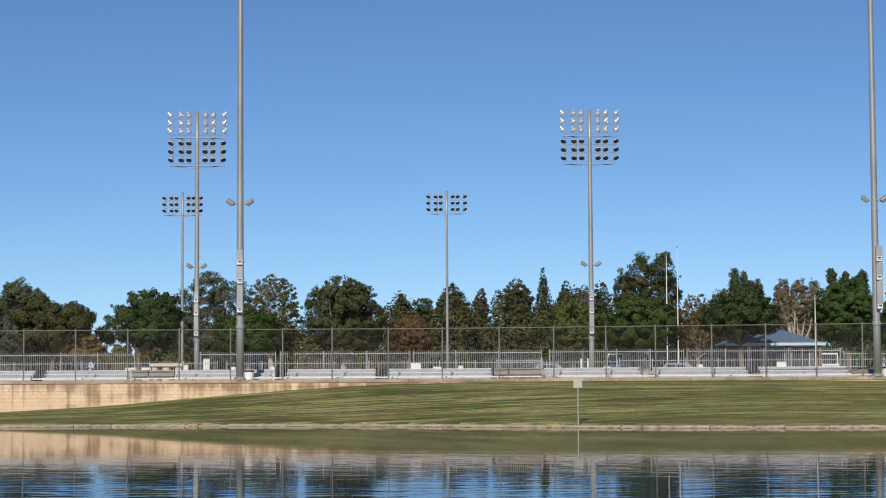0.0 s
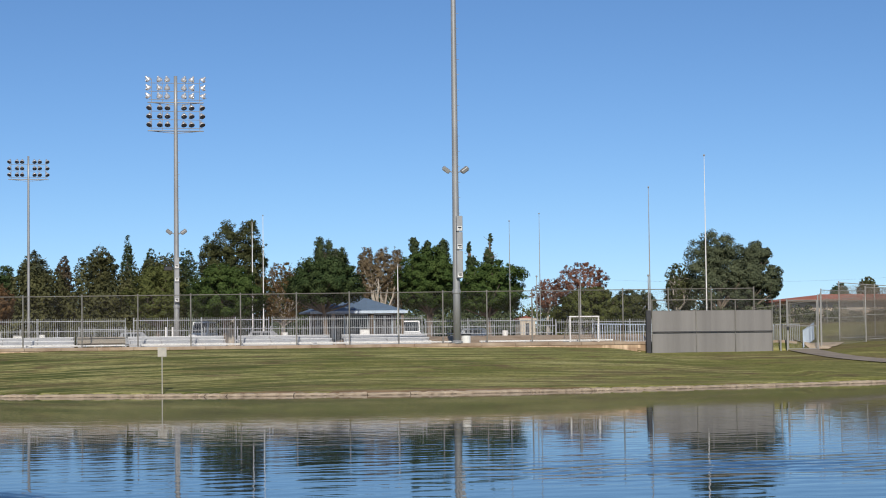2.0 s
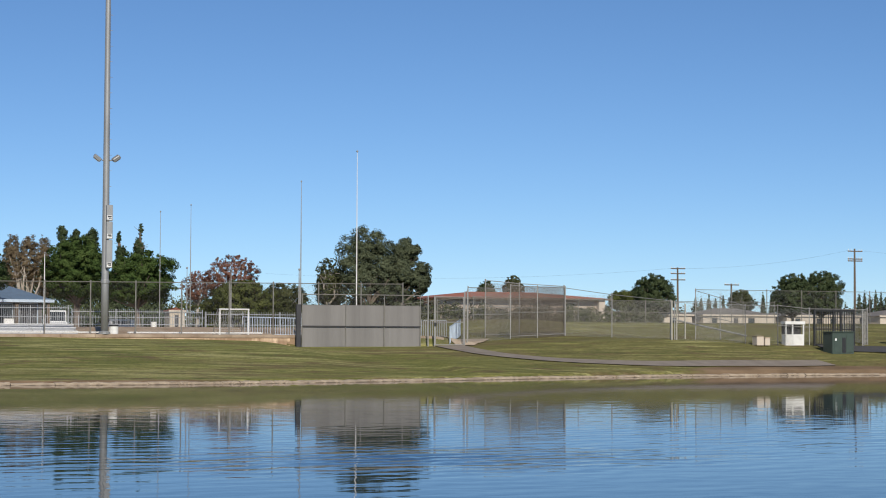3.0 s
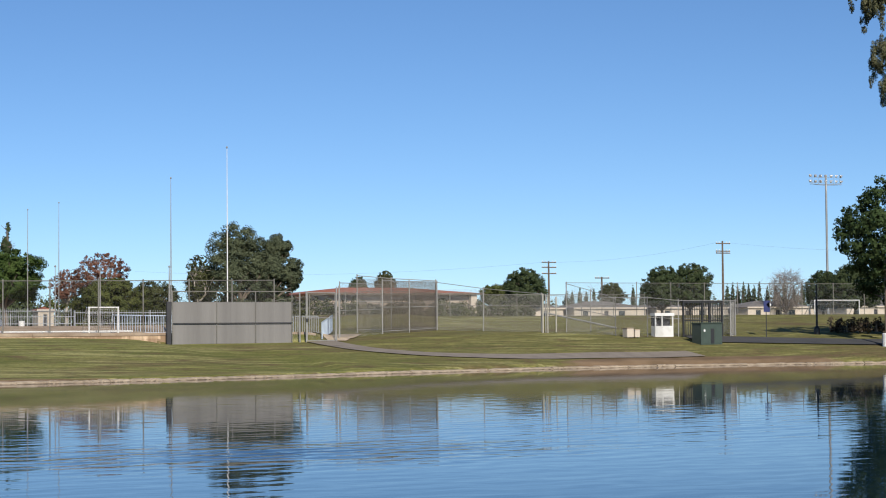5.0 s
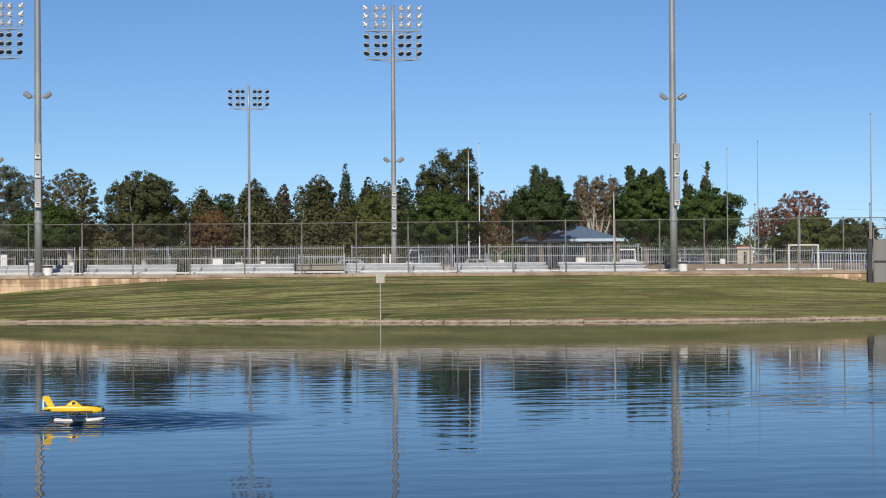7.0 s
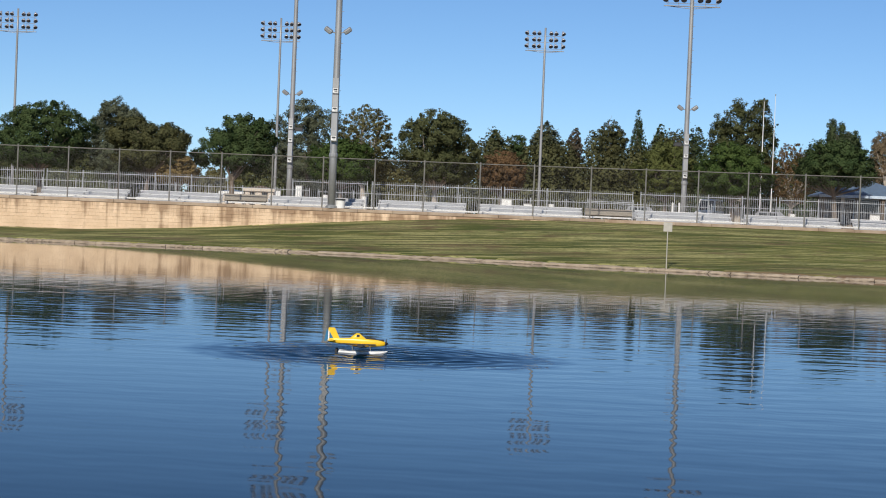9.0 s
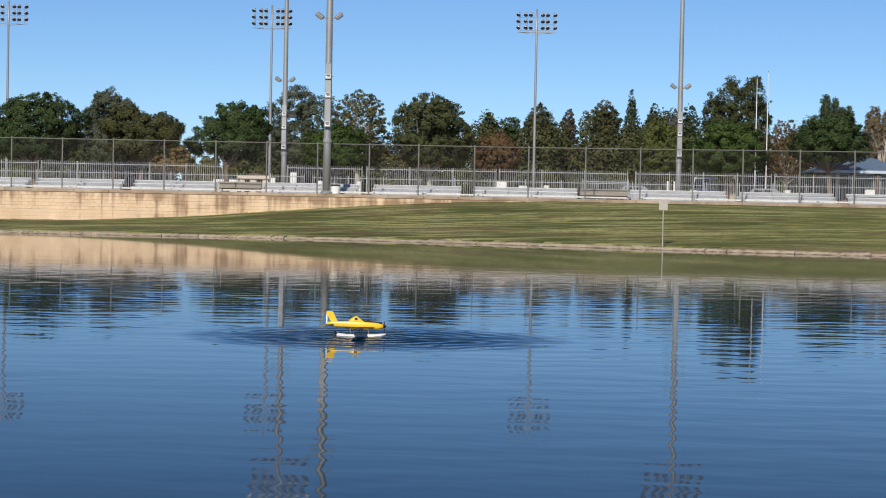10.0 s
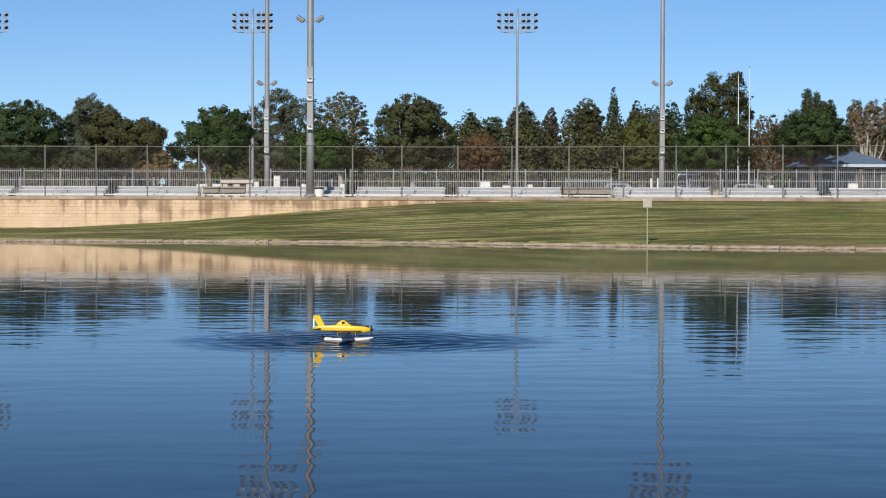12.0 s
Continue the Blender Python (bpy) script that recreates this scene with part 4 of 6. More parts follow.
def crown(kind, R, low, h, rng, pr, size, density, mat, lobes=()):
    """Leaf clumps set over a ragged crown: returns its mesh and the clump centres.
    lobes: (dx, dz, rx, rz), rounded masses as shares of the half-width and of the crown's height."""
    ch = h - low
    f = wobble(rng)
    rc0 = {"airy": 0.26, "cypress": 0.24, "pine": 0.36, "lobed": 0.40, "tall": 0.36}.get(kind, 0.40) * min(1.25, max(0.45, R / 3.0))
    rough = {"round": 0.17, "airy": 0.26, "tall": 0.30, "lobed": 0.30, "cypress": 0.10, "pine": 0.22}.get(kind, 0.2)
    C, D = [], []
    if lobes:
        area = [rx * rz for _, _, rx, rz in lobes]
        n = max(60, min(900, int(6.0 * sum(area) * R * ch / rc0 ** 2)))
        place = [(dx * R, pr.uniform(-0.25, 0.25) * R, low + dz * ch, rx * R, rz * ch) for dx, dz, rx, rz in lobes]
        while len(C) < n:
            px, py, pz, rx, rz = pr.choices(place, area)[0]
            d = Vector((pr.gauss(0, 1), pr.gauss(0, 1), pr.gauss(0, 1))).normalized()
            rc = min(rc0 * pr.uniform(0.55, 1.2), 0.6 * rx)
            rho = max(0.1, 1 - abs(pr.gauss(0, 0.22)) + 0.12 * f(math.atan2(d.y, d.x), d.z))
            C.append((px + d.x * max(0.0, rx * rho - rc * 0.7), py + d.y * max(0.0, rx * rho - rc * 0.7), pz + d.z * max(0.0, rz * rho - rc * 0.5), rc))
            D.append((0.75 * d.x + 0.5 * px / R, 0.75 * d.y, 0.75 * d.z + 0.15))
    else:
        n = int(5.4 * R * ch / rc0 ** 2 * {"airy": 0.45, "lobed": 0.62, "pine": 0.65}.get(kind, 0.80))
        n = max(24, min(n, 860))
    while len(C) < n:
        q, a = pr.random(), pr.uniform(0, 6.283)
        w = outline(kind, q)
        if pr.random() > w + 0.12:
            continue
        w *= 1 + rough * f(a, q)
        rho = max(0.15, 1 - abs(pr.gauss(0, 0.26)))
        rc = rc0 * pr.uniform(0.55, 1.25) * (1 - 0.35 * q)
        r = max(0.0, R * w * rho - rc * 0.6)
        z = low + rc * 0.5 + (ch - rc * 1.0) * min(1.0, q * (1 + 0.06 * f(a + 2, 0.3)))
        C.append((math.cos(a) * r, math.sin(a) * r, z, rc))
        D.append((math.cos(a) * w, math.sin(a) * w, (q - 0.4) * 1.6))
    # stray tufts that break the skyline
    for k in range(n // 4):
        c = C[pr.randrange(n)]
        s = c[3] * 0.9
        C.append((c[0] + pr.gauss(0, s * 0.7), c[1] + pr.gauss(0, s * 0.6), min(h, c[2] + s * pr.uniform(0.3, 1.1)), c[3] * 0.38))
        D.append((c[0] / R, c[1] / R, 0.6))
    C, D = np.array(C), np.array(D)
    D /= np.linalg.norm(D, axis=1)[:, None] + 1e-6
    vol = C[:, 3] ** 2
    count = int(min(64000, density * (2.9 if lobes else 2.3) * np.sum(math.pi * vol) / (1.24 * size * size)))
    core = 0 if lobes else int(count * 0.10)
    pick = rng.choice(len(C), count, p=vol / vol.sum())
    d = rng.normal(size=(count, 3))
    d /= np.linalg.norm(d, axis=1)[:, None]
    rad = 0.25 + 0.80 * rng.random(count) ** 0.6
    c = C[pick, :3] + d * (rad * C[pick, 3])[:, None] * np.array([1.0, 1.0, 1.5 if kind == "cypress" else 0.8])
    # inner leaves, so that little sky shows through
    q = 0.06 + 0.80 * rng.random(core)
    w = np.array([outline(kind, v) for v in q]) * R * 0.66 * np.sqrt(rng.random(core))
    a = rng.uniform(0, 6.283, core)
    c[:core] = np.stack([np.cos(a) * w, np.sin(a) * w, low + ch * q], 1).reshape(-1, 3)
    s = size * rng.uniform(0.6, 1.35, count)[:, None]
    s[:core] *= 1.7 if kind != "airy" else 1.0
    up = np.array([0, 0, 0.35])
    return leaf_mesh(c, d * 1.2 + D[pick] * 0.8 + up, d * 0.55 + D[pick] * 0.75, s, rng, mat), C[:n, :3]


def tree(kind, leaf, x, y, w, top, low, label, size=None, density=1.0, lobes=()):
    """A tree on the field: w wide, crown from low to top."""
    TREE_SEED[0] += 1
    rng, pr = np.random.default_rng(TREE_SEED[0]), random.Random(TREE_SEED[0])
    ground = land(x, y)
    h, low_ = top - ground, low - ground
    if kind in ("tall", "lobed", "cypress", "pine"):
        low_ = min(low_, 0.16 * h)
    if h - low_ < 0.5 * w:
        low_ = 0.12 * h
    R = w / 2 * {"round": 1.06, "airy": 1.08, "tall": 1.2}.get(kind, 1.0)
    size = size or {"airy": 0.075, "cypress": 0.085, "pine": 0.085}.get(kind, 0.088 if lobes else 0.08)
    root = thing("tree", (x, y, ground), label, "tree")
    g = Geo()
    r = 0.05 + 0.022 * h * (0.7 if kind in ("tall", "cypress", "pine") else 1)
    spread = kind in ("round", "airy", "bare")
    fork = max(1.2, low_ * 0.8 if spread else h * 0.82)
    lean = pr.uniform(-0.25, 0.25)
    top_p = Vector((lean, 0, fork))
    g.tube((0, 0, -0.1), (lean * 0.5, 0, fork * 0.5), r * 1.25, r, 8)
    g.tube((lean * 0.5, 0, fork * 0.5), top_p, r, r * (0.75 if spread else 0.3), 8)
    crown_mesh, centres = crown(kind, R, low_, h, rng, pr, size, density, LEAF[leaf], lobes)
    picks = pr.sample(centres.tolist(), 15 if spread else 9)
    for p in picks:
        c = Vector(p)
        start = top_p if spread else Vector((0, 0, max(0.8, min(fork, c.z - 0.8))))
        limbs(g, start, [c], r * 0.5, pr)
    if kind == "bare":
        for p in centres.tolist():
            for _ in range(4):
                c = Vector(p) + Vector([pr.uniform(-0.7, 0.7) for v in range(3)])
                g.tube(Vector(p) * 0.85 + Vector((0, 0, 0.12 * h)), c, 0.02, 0.008, 3, False)
        part("trunk", g, LEAF["bare"], root)
        twig = rng.normal(size=(len(centres) * 3, 3))
        part("crown", leaf_mesh(np.repeat(centres, 3, 0) + twig * 0.4, twig, twig, 0.07, rng, LEAF["bare"]), None, root, "leafless twigs")
        return root
    part("trunk", g, PALEBARK if kind == "airy" or leaf in ("olive", "olive2") else BARK, root)
    part("crown", crown_mesh, None, root)
    return root


tree("round", "dark", -45.2, 179.5, 8.8, 11.1, 5.0, "dark green broad-leaved tree with a bare grey trunk")
tree("tall", "grey", -47.8, 225.0, 7.2, 13.9, 4.8, "tall grey-green pine with a ragged top", lobes=((-.1, .84, .46, .17), (.4, .72, .40, .20), (-.5, .55, .45, .3), (.1, .35, .85, .4)))
tree("round", "umber", -35.9, 181.5, 8.2, 10.4, 4.8, "olive-brown tree with a forked pale trunk", lobes=((-.4, .62, .55, .36), (.3, .56, .60, .32), (.70, .50, .30, .22), (0, .3, .8, .28)))
tree("round", "tan", -40.2, 221.3, 5.4, 7.9, 4.3, "low tan and green autumn tree")
tree("round", "dark", -28.2, 183.9, 7.8, 11.0, 5.0, "dark green broad-leaved tree with spreading limbs", lobes=((0.15, .70, .50, .30), (.55, .55, .42, .35), (-.35, .42, .50, .30), (-.78, .24, .25, .16), (.2, .3, .72, .3)))
tree("tall", "grey", -26.6, 230.4, 9.6, 15.1, 5.6, "tall grey-green pine behind the light pole", lobes=((-.1, .80, .42, .20), (.35, .64, .50, .28), (-.45, .52, .50, .34), (.1, .3, .9, .35)))
tree("round", "green", -19.6, 199.0, 7.1, 9.4, 4.8, "low bright green tree behind the fence")
tree("airy", "olive", -18.5, 214.2, 6.1, 13.7, 5.3, "airy eucalyptus with sky showing through its crown")
tree("round", "olive2", -9.6, 189.8, 8.0, 12.2, 5.0, "rounded fine-leaved tree with a single pale trunk")
tree("tall", "dark", -5.6, 261.9, 3.7, 13.6, 6.1, "slim dark pine in the far row")
tree("tall", "dark", -2.4, 262.0, 4.6, 13.0, 6.1, "small dark pine in the far row")
tree("round", "rust", -3.4, 205.0, 5.0, 9.0, 4.7, "low rust-coloured autumn tree")
tree("tall", "grey", 1.2, 262.0, 5.7, 15.0, 6.1, "dark grey-green pine behind the floodlight tower")
tree("tall", "brown", 5.1, 268.0, 3.4, 14.5, 6.2, "thin brownish conifer in the far row")
tree("tall", "umber", 9.3, 252.0, 5.6, 15.0, 5.9, "brownish dark conifer with bare twigs")
tree("cypress", "dark2", 14.2, 281.7, 5.2, 18.0, 6.4, "pointed dark cypress in the far row")
tree("tall", "dark2", 16.8, 274.5, 3.4, 15.8, 6.3, "slim dark pine in the far row")
tree("round", "olive3", 13.8, 211.6, 6.2, 11.0, 5.0, "yellow-green rounded tree behind the fence")
tree("tall", "dark2", 20.8, 261.2, 3.4, 15.2, 6.1, "slim dark pine in the far row")
tree("lobed", "olive2", 24.0, 235.8, 8.6, 17.3, 5.8, "big tall lobed pine standing over its neighbours", 0.10, 1.5, lobes=((-.60, .64, .34, .22), (-.15, .78, .42, .22), (.45, .80, .44, .20), (.1, .5, .88, .32), (.66, .5, .42, .32), (-.2, .2, .9, .27)))
tree("round", "green", 18.9, 191.1, 7.2, 10.2, 4.9, "bright green rounded tree in front of the big pine")
tree("airy", "rust2", 26.0, 203.3, 4.9, 10.8, 4.7, "rusty green tree with bare white branches", 0.075, 0.6)
tree("round", "dark", 24.1, 160.0, 6.6, 9.4, 5.6, "dark green round tree beside the hut")
tree("lobed", "dark2", 36.4, 242.2, 7.2, 15.9, 5.9, "grey-green pine with a lobed top", lobes=((-.22, .82, .24, .17), (.12, .84, .20, .15), (.52, .68, .26, .18), (-.6, .62, .24, .14), (0, .5, .8, .3), (.1, .3, 1.0, .3)))
tree("tall", "grey", 39.8, 256.8, 4.8, 14.9, 6.0, "grey-green pine behind the hut")
tree("airy", "sycamore", 41.2, 231.4, 6.6, 14.1, 5.2, "brown autumn sycamore with white branches", 0.075, 0.45, lobes=((-.45, .58, .34, .40), (.1, .64, .34, .36), (.6, .55, .34, .42)))
tree("lobed", "dark2", 45.0, 220.5, 5.9, 14.7, 6.5, "dark green lobed pine behind the light pole", lobes=((-.6, .84, .22, .15), (-.1, .76, .24, .2), (.5, .80, .27, .18), (0, .45, .9, .36)))
tree("round", "green", 40.6, 199.0, 7.2, 12.2, 5.9, "green rounded tree behind the light pole")
tree("lobed", "dark2", 63.7, 282.9, 3.6, 17.3, 9.4, "small dark layered conifer in the distance", lobes=((0, .90, .22, .1), (.1, .72, .46, .12), (-.1, .48, .56, .13), (0, .2, .7, .15)))
tree("lobed", "dark2", 66.7, 282.3, 4.2, 18.3, 9.4, "pointed dark layered conifer in the distance", lobes=((0, .92, .18, .1), (-.1, .72, .42, .13), (.1, .48, .52, .14), (0, .2, .7, .15)))
tree("round", "green", 43.6, 184.9, 7.2, 10.2, 5.3, "bright green broad tree at the end of the row")
tree("airy", "russet", 65.8, 230.8, 6.4, 11.9, 6.4, "russet autumn tree with sparse foliage")
tree("airy", "russet", 64.4, 241.6, 3.6, 10.3, 6.6, "small russet autumn tree")
tree("round", "olive3", 64.4, 222.9, 9.3, 8.7, 6.0, "low green shrubs below the russet tree")
tree("round", "olive2", 77.7, 248.1, 7.0, 9.1, 6.4, "low green tree in the distance")
tree("round", "pinegreen", 55.8, 155.4, 7.4, 11.5, 3.7, "large dense grey-green pine", 0.075, 1.6, lobes=((.05, .80, .42, .19), (-.3, .58, .5, .3), (.38, .55, .5, .32), (0, .3, .85, .3), (-.75, .28, .3, .24)))
tree("round", "pinegreen", 58.7, 155.6, 5.2, 10.5, 3.7, "dense grey-green pine beside a larger one", 0.075, 1.6, lobes=((.3, .82, .5, .17), (.68, .5, .33, .22), (0, .5, .65, .32), (.3, .2, .6, .22)))
tree("airy", "olive2", 52.1, 154.5, 2.0, 8.6, 5.0, "sparse grey tree at the edge of the pine")
tree("round", "dark2", 134.1, 251.5, 6.2, 11.3, 5.6, "small round dark tree among the houses")
tree("round", "olive3", 137.6, 266.6, 6.4, 9.4, 6.2, "low green hedge tree")
tree("round", "dark2", 118.3, 275.7, 3.2, 10.6, 6.7, "small dark tree behind the red roof")
tree("round", "olive2", 122.0, 274.1, 3.6, 11.5, 6.8, "small grey-green tree behind the red roof")
tree("round", "olive2", 152.4, 258.4, 4.1, 9.4, 6.0, "small grey-green tree by the houses")
tree("round", "dark2", 122.9, 196.8, 5.0, 9.6, 4.9, "round dark green tree with a flat crown")
tree("round", "dark2", 127.3, 197.6, 5.5, 10.0, 5.0, "broad dark green tree with a flat crown")
tree("bare", "bare", 174.3, 244.2, 5.8, 11.0, 5.1, "leafless pale grey tree")
tree("round", "dark2", 128.1, 172.7, 4.0, 8.4, 4.3, "dark green tree behind the sports field")
tree("round", "dark2", 127.5, 166.8, 6.0, 8.9, 4.3, "broad dark green tree behind the sports field")


def cypress(x, y, top):
    tree("cypress", "dark2", x, y, 1.7, top, land(x, y) + 0.5, "slim dark cypress in a windbreak row", 0.16, 0.6)


for k, (cx, cy) in enumerate(((181.0, 270.0), (181.7, 269.5), (183.5, 270.7), (183.1, 268.5), (184.4, 268.9), (184.5, 267.6), (186.3, 268.7), (187.4, 268.0), (188.6, 267.4), (189.9, 266.8), (191.2, 266.0), (192.4, 265.4), (161.2, 288.0), (162.0, 287.5), (163.1, 286.9), (164.0, 286.3), (165.2, 285.8), (170.7, 282.4), (171.9, 281.8), (173.0, 281.2))):
    cypress(cx, cy, 9.6 + 0.35 * math.sin(k * 2.4) - (0.6 if cx < 166 else 0))

# ---------------------------------------------------------------- seating and rails behind the fence


def bleacher(x0, x1, y=115.6):
    w = x1 - x0
    root = thing("bleacher", (x0, y, PLATEAU), "low bare aluminium bleacher with three plank rows", "bleacher", "bleachers along the fence")
    for k in range(3):
        z, yy = 0.16 + 0.21 * k, 0.62 * k
        part("seat_plank", Geo().box(0, w, yy, yy + 0.26, z, z + 0.045, 0.008), ALU, root)
        part("riser", Geo().box(0.02, w - 0.02, yy + 0.02, yy + 0.04, z - 0.15, z - 0.002, 0.004), RISER, root)
        if k:
            part("foot_plank", Geo().box(0, w, yy - 0.34, yy - 0.06, z - 0.19, z - 0.15, 0.008), ALU, root)
    n = max(2, int(w / 1.8) + 1)
    for k in range(n):
        x = 0.12 + (w - 0.24) * k / (n - 1)
        g = Geo().tube((x, 0.1, 0.02), (x, 1.5, 0.02), 0.02, None, 6).tube((x, 0.1, 0.15), (x, 1.45, 0.57), 0.02, None, 6)
        for j in range(3):
            g.tube((x, 0.13 + 0.62 * j, 0), (x, 0.13 + 0.62 * j, 0.15 + 0.21 * j), 0.02, None, 6)
        part("frame", g, STEEL, root)
    return root


def wall_bench(x0, x1, y=116.2):
    """A tan backed bench between two bleachers."""
    w = x1 - x0
    root = thing("backed_bench", (x0, y, PLATEAU), "weathered tan plank bench with a solid back", "bench", "benches along the fence")
    part("backrest", Geo().box(0, w, 0.4, 0.46, 0.12, 0.62, 0.01), WOODT, root)
    part("seat", Geo().box(0, w, 0.0, 0.4, 0.24, 0.29, 0.008), WOODT, root)
    for k in range(3):
        x = 0.1 + (w - 0.3) * k / 2
        part("leg", Geo().box(x, x + 0.08, 0.05, 0.38, 0, 0.24, 0.008), STEEL, root)


for a, b in ((-40.6, -35.2), (-34.6, -29.6), (-29.2, -24.0), (-23.4, -18.4), (-15.7, -10.0), (-9.2, -4.0), (-3.3, 2.8), (5.9, 11.5), (12.3, 17.8), (18.5, 23.7)):
    bleacher(a, b)
wall_bench(-18.3, -15.8)
wall_bench(3.0, 5.75)
for a, b in ((-42, -30.1), (-29.9, -18.1), (-17.9, -6.1), (-5.9, 5.6), (6.4, 16.4), (16.6, 25.5), (26.3, 34.5)):
    root = thing("low_plank_rail", (a, 114.2, PLATEAU), "long low white plank along the fence foot", "rail", "white planks along the fence")
    part("plank", Geo().box(0, b - a, 0, 0.12, 0.08, 0.17, 0.008), WHITE, root)
    n = int((b - a) / 2.4)
    for k in range(n + 1):
        x = 0.1 + (b - a - 0.25) * k / n
        part("stub_leg", Geo().box(x, x + 0.06, 0.02, 0.10, 0, 0.08), STEEL, root)

PICKET_LEFT = [300]


def picket_fence(x0, x1, y, h, label, base=PLATEAU, gap=0.128, mat=PICKET):
    root = thing("picket_fence", (x0, y, base), label, "fence", "silver picket fences")
    w = x1 - x0
    n = int(w / 2.4 + 0.5)
    post = Geo().box(-0.024, 0.024, -0.024, 0.024, 0, h + 0.01, 0.006).mesh("post", mat)
    bar = Geo().box(-0.008, 0.008, -0.008, 0.008, 0.08, h).mesh("picket", mat)
    for k in range(n + 1):
        part("post", post, None, root, m=pose(w * k / n, 0, 0))
    for z in (0.16, h - 0.16):
        part("rail", Geo().box(0, w, -0.02, 0.02, z - 0.02, z + 0.02), mat, root)
    rest = Geo()
    for k in range(int(w / gap)):
        x = gap * (k + 0.5)
        if PICKET_LEFT[0] > 0 and -12 < x0 + x < 24 and y < 126:
            part("picket", bar, None, root, m=pose(x, 0, 0))
            PICKET_LEFT[0] -= 1
        else:
            rest.box(x - 0.008, x + 0.008, -0.008, 0.008, 0.08, h)
    if rest.f:
        tagged(part("picket_rest", rest, mat, root), kind="stuff")


for a, b, h in ((-46, -38.2, 1.78), (-38.0, -31.0, 1.78), (-30.8, -19.3, 1.78), (-15.2, -10.5, 1.78), (-10.2, -2.1, 1.79), (-1.9, 6.1, 1.80), (6.6, 15.0, 1.82), (15.2, 24.8, 1.82)):
    picket_fence(a, b, 124, h, "silver steel picket fence behind the bleachers")
picket_fence(25.0, 33.4, 124, 1.12, "silver picket fence on the dirt bank", PLATEAU + 0.49)
picket_fence(33.6, 43.6, 124, 1.0, "silver picket fence on the dirt bank", PLATEAU + 0.49, 0.16)
picket_fence(3.2, 6.0, 121, 1.25, "pale steel picket panel standing closer", gap=0.12)
picket_fence(-48, -15.5, 136, 1.35, "far silver picket fence across the field", gap=0.2)
picket_fence(-15.0, 12, 137, 1.3, "far silver picket fence across the field", gap=0.2)
picket_fence(12.4, 38, 140, 1.4, "far silver picket fence across the field", gap=0.2)

# ---------------------------------------------------------------- bins, small items on the field


def white_crate(x, y, w, h, label):
    root = thing("storage_crate", (x, y, PLATEAU), label, "crate")
    part("body", Geo().box(-w / 2, w / 2, -w / 3, w / 3, 0, h, 0.02), WHITE, root)
    part("lid", Geo().box(-w / 2 - 0.02, w / 2 + 0.02, -w / 3 - 0.02, w / 3 + 0.02, h, h + 0.05, 0.01), STEEL, root, "grey lid")


def bin_at(x, y, z, r, h, label, lid=True):
    root = thing("trash_can", (x, y, z), label, "trash can", "trash cans")
    part("drum", Geo().lathe([(r * 0.92, 0), (r, 0.03), (r, h * 0.5), (r * 1.03, h * 0.52), (r, h * 0.54), (r, h - 0.02), (r * 1.04, h)], 16), WHITE, root, smooth=False)
    if lid:
        part("liner", Geo().lathe([(r * 1.05, h - 0.07), (r * 1.06, h + 0.01), (r * 0.9, h + 0.03)], 16), BLACK, root, "black bag folded over the rim")


bin_at(-11.05, 112.75, 2.27, 0.27, 0.52, "white trash can beside the light pole on the wall")
bin_at(25.15, 112.75, 2.27, 0.27, 0.52, "white trash can with black liner beside the pole")
for x, y in ((-33.6, 121.5), (-12.8, 121), (-10.4, 121), (1.05, 121.3), (15.7, 121.4), (30.0, 123)):
    bin_at(x, y, PLATEAU, 0.18, 0.82, "small white bin standing on the field", False)


white_crate(-1.7, 121.5, 0.62, 1.0, "pale storage crate behind the bleachers")
white_crate(-0.4, 121.5, 0.5, 0.75, "small white crate behind the bleachers")
white_crate(20.9, 123, 0.6, 0.95, "white crate beside the hut fence")
white_crate(-35.0, 124.8, 0.8, 1.2, "pale crate by the picket fence")
for x in (8.35, 8.75):
    root = thing("bollard", (x, 120.5, PLATEAU), "short white bollard on the field", "bollard", "white bollards")
    part("post", Geo().tube((0, 0, 0), (0, 0, 1.15), 0.06, None, 10), WHITE, root)
    part("cap", Geo().lathe([(0.062, 1.15), (0.06, 1.18), (0.02, 1.21)], 10), WHITE, root)


def tall_mast(x, y, top, r, label, mat=WHITE):
    root = thing("tall_mast", (x, y, land(x, y)), label, "pole", "thin white masts")
    h = top - land(x, y)
    part("shaft", Geo().tube((0, 0, 0), (0, 0, h * 0.5), r * 1.2, r, 8).tube((0, 0, h * 0.5), (0, 0, h), r, r * 0.45, 8), mat, root)
    part("finial", Geo().lathe([(0.02, h), (0.07, h + 0.06), (0.07, h + 0.1), (0.02, h + 0.16)], 8), STEEL, root)
    part("foot", Geo().lathe([(r * 2.2, 0.02), (r * 2.2, 0.1), (r * 1.3, 0.14)], 8), STEEL, root)


tall_mast(48.4, 150, 14.4, 0.045, "slim grey foul pole on the ball field", STEEL)
tall_mast(44.25, 125, 14.5, 0.036, "tall white foul pole beyond the grey panel")
tall_mast(44.4, 180, 13.6, 0.04, "thin distant grey mast", STEEL)
tall_mast(47.3, 180, 14.3, 0.04, "thin distant grey mast", STEEL)
tall_mast(22.55, 200, 14.7, 0.06, "white foul pole before the big pine")
tall_mast(23.65, 200, 15.4, 0.05, "white foul pole before the big pine")
tall_mast(28.5, 152, 8.4, 0.05, "short white mast beside the hut")
tall_mast(37.0, 130, 6.6, 0.05, "thin grey pole beyond the goal", STEEL)
tall_mast(34.2, 131, 6.7, 0.04, "thin grey pole beyond the goal", STEEL)
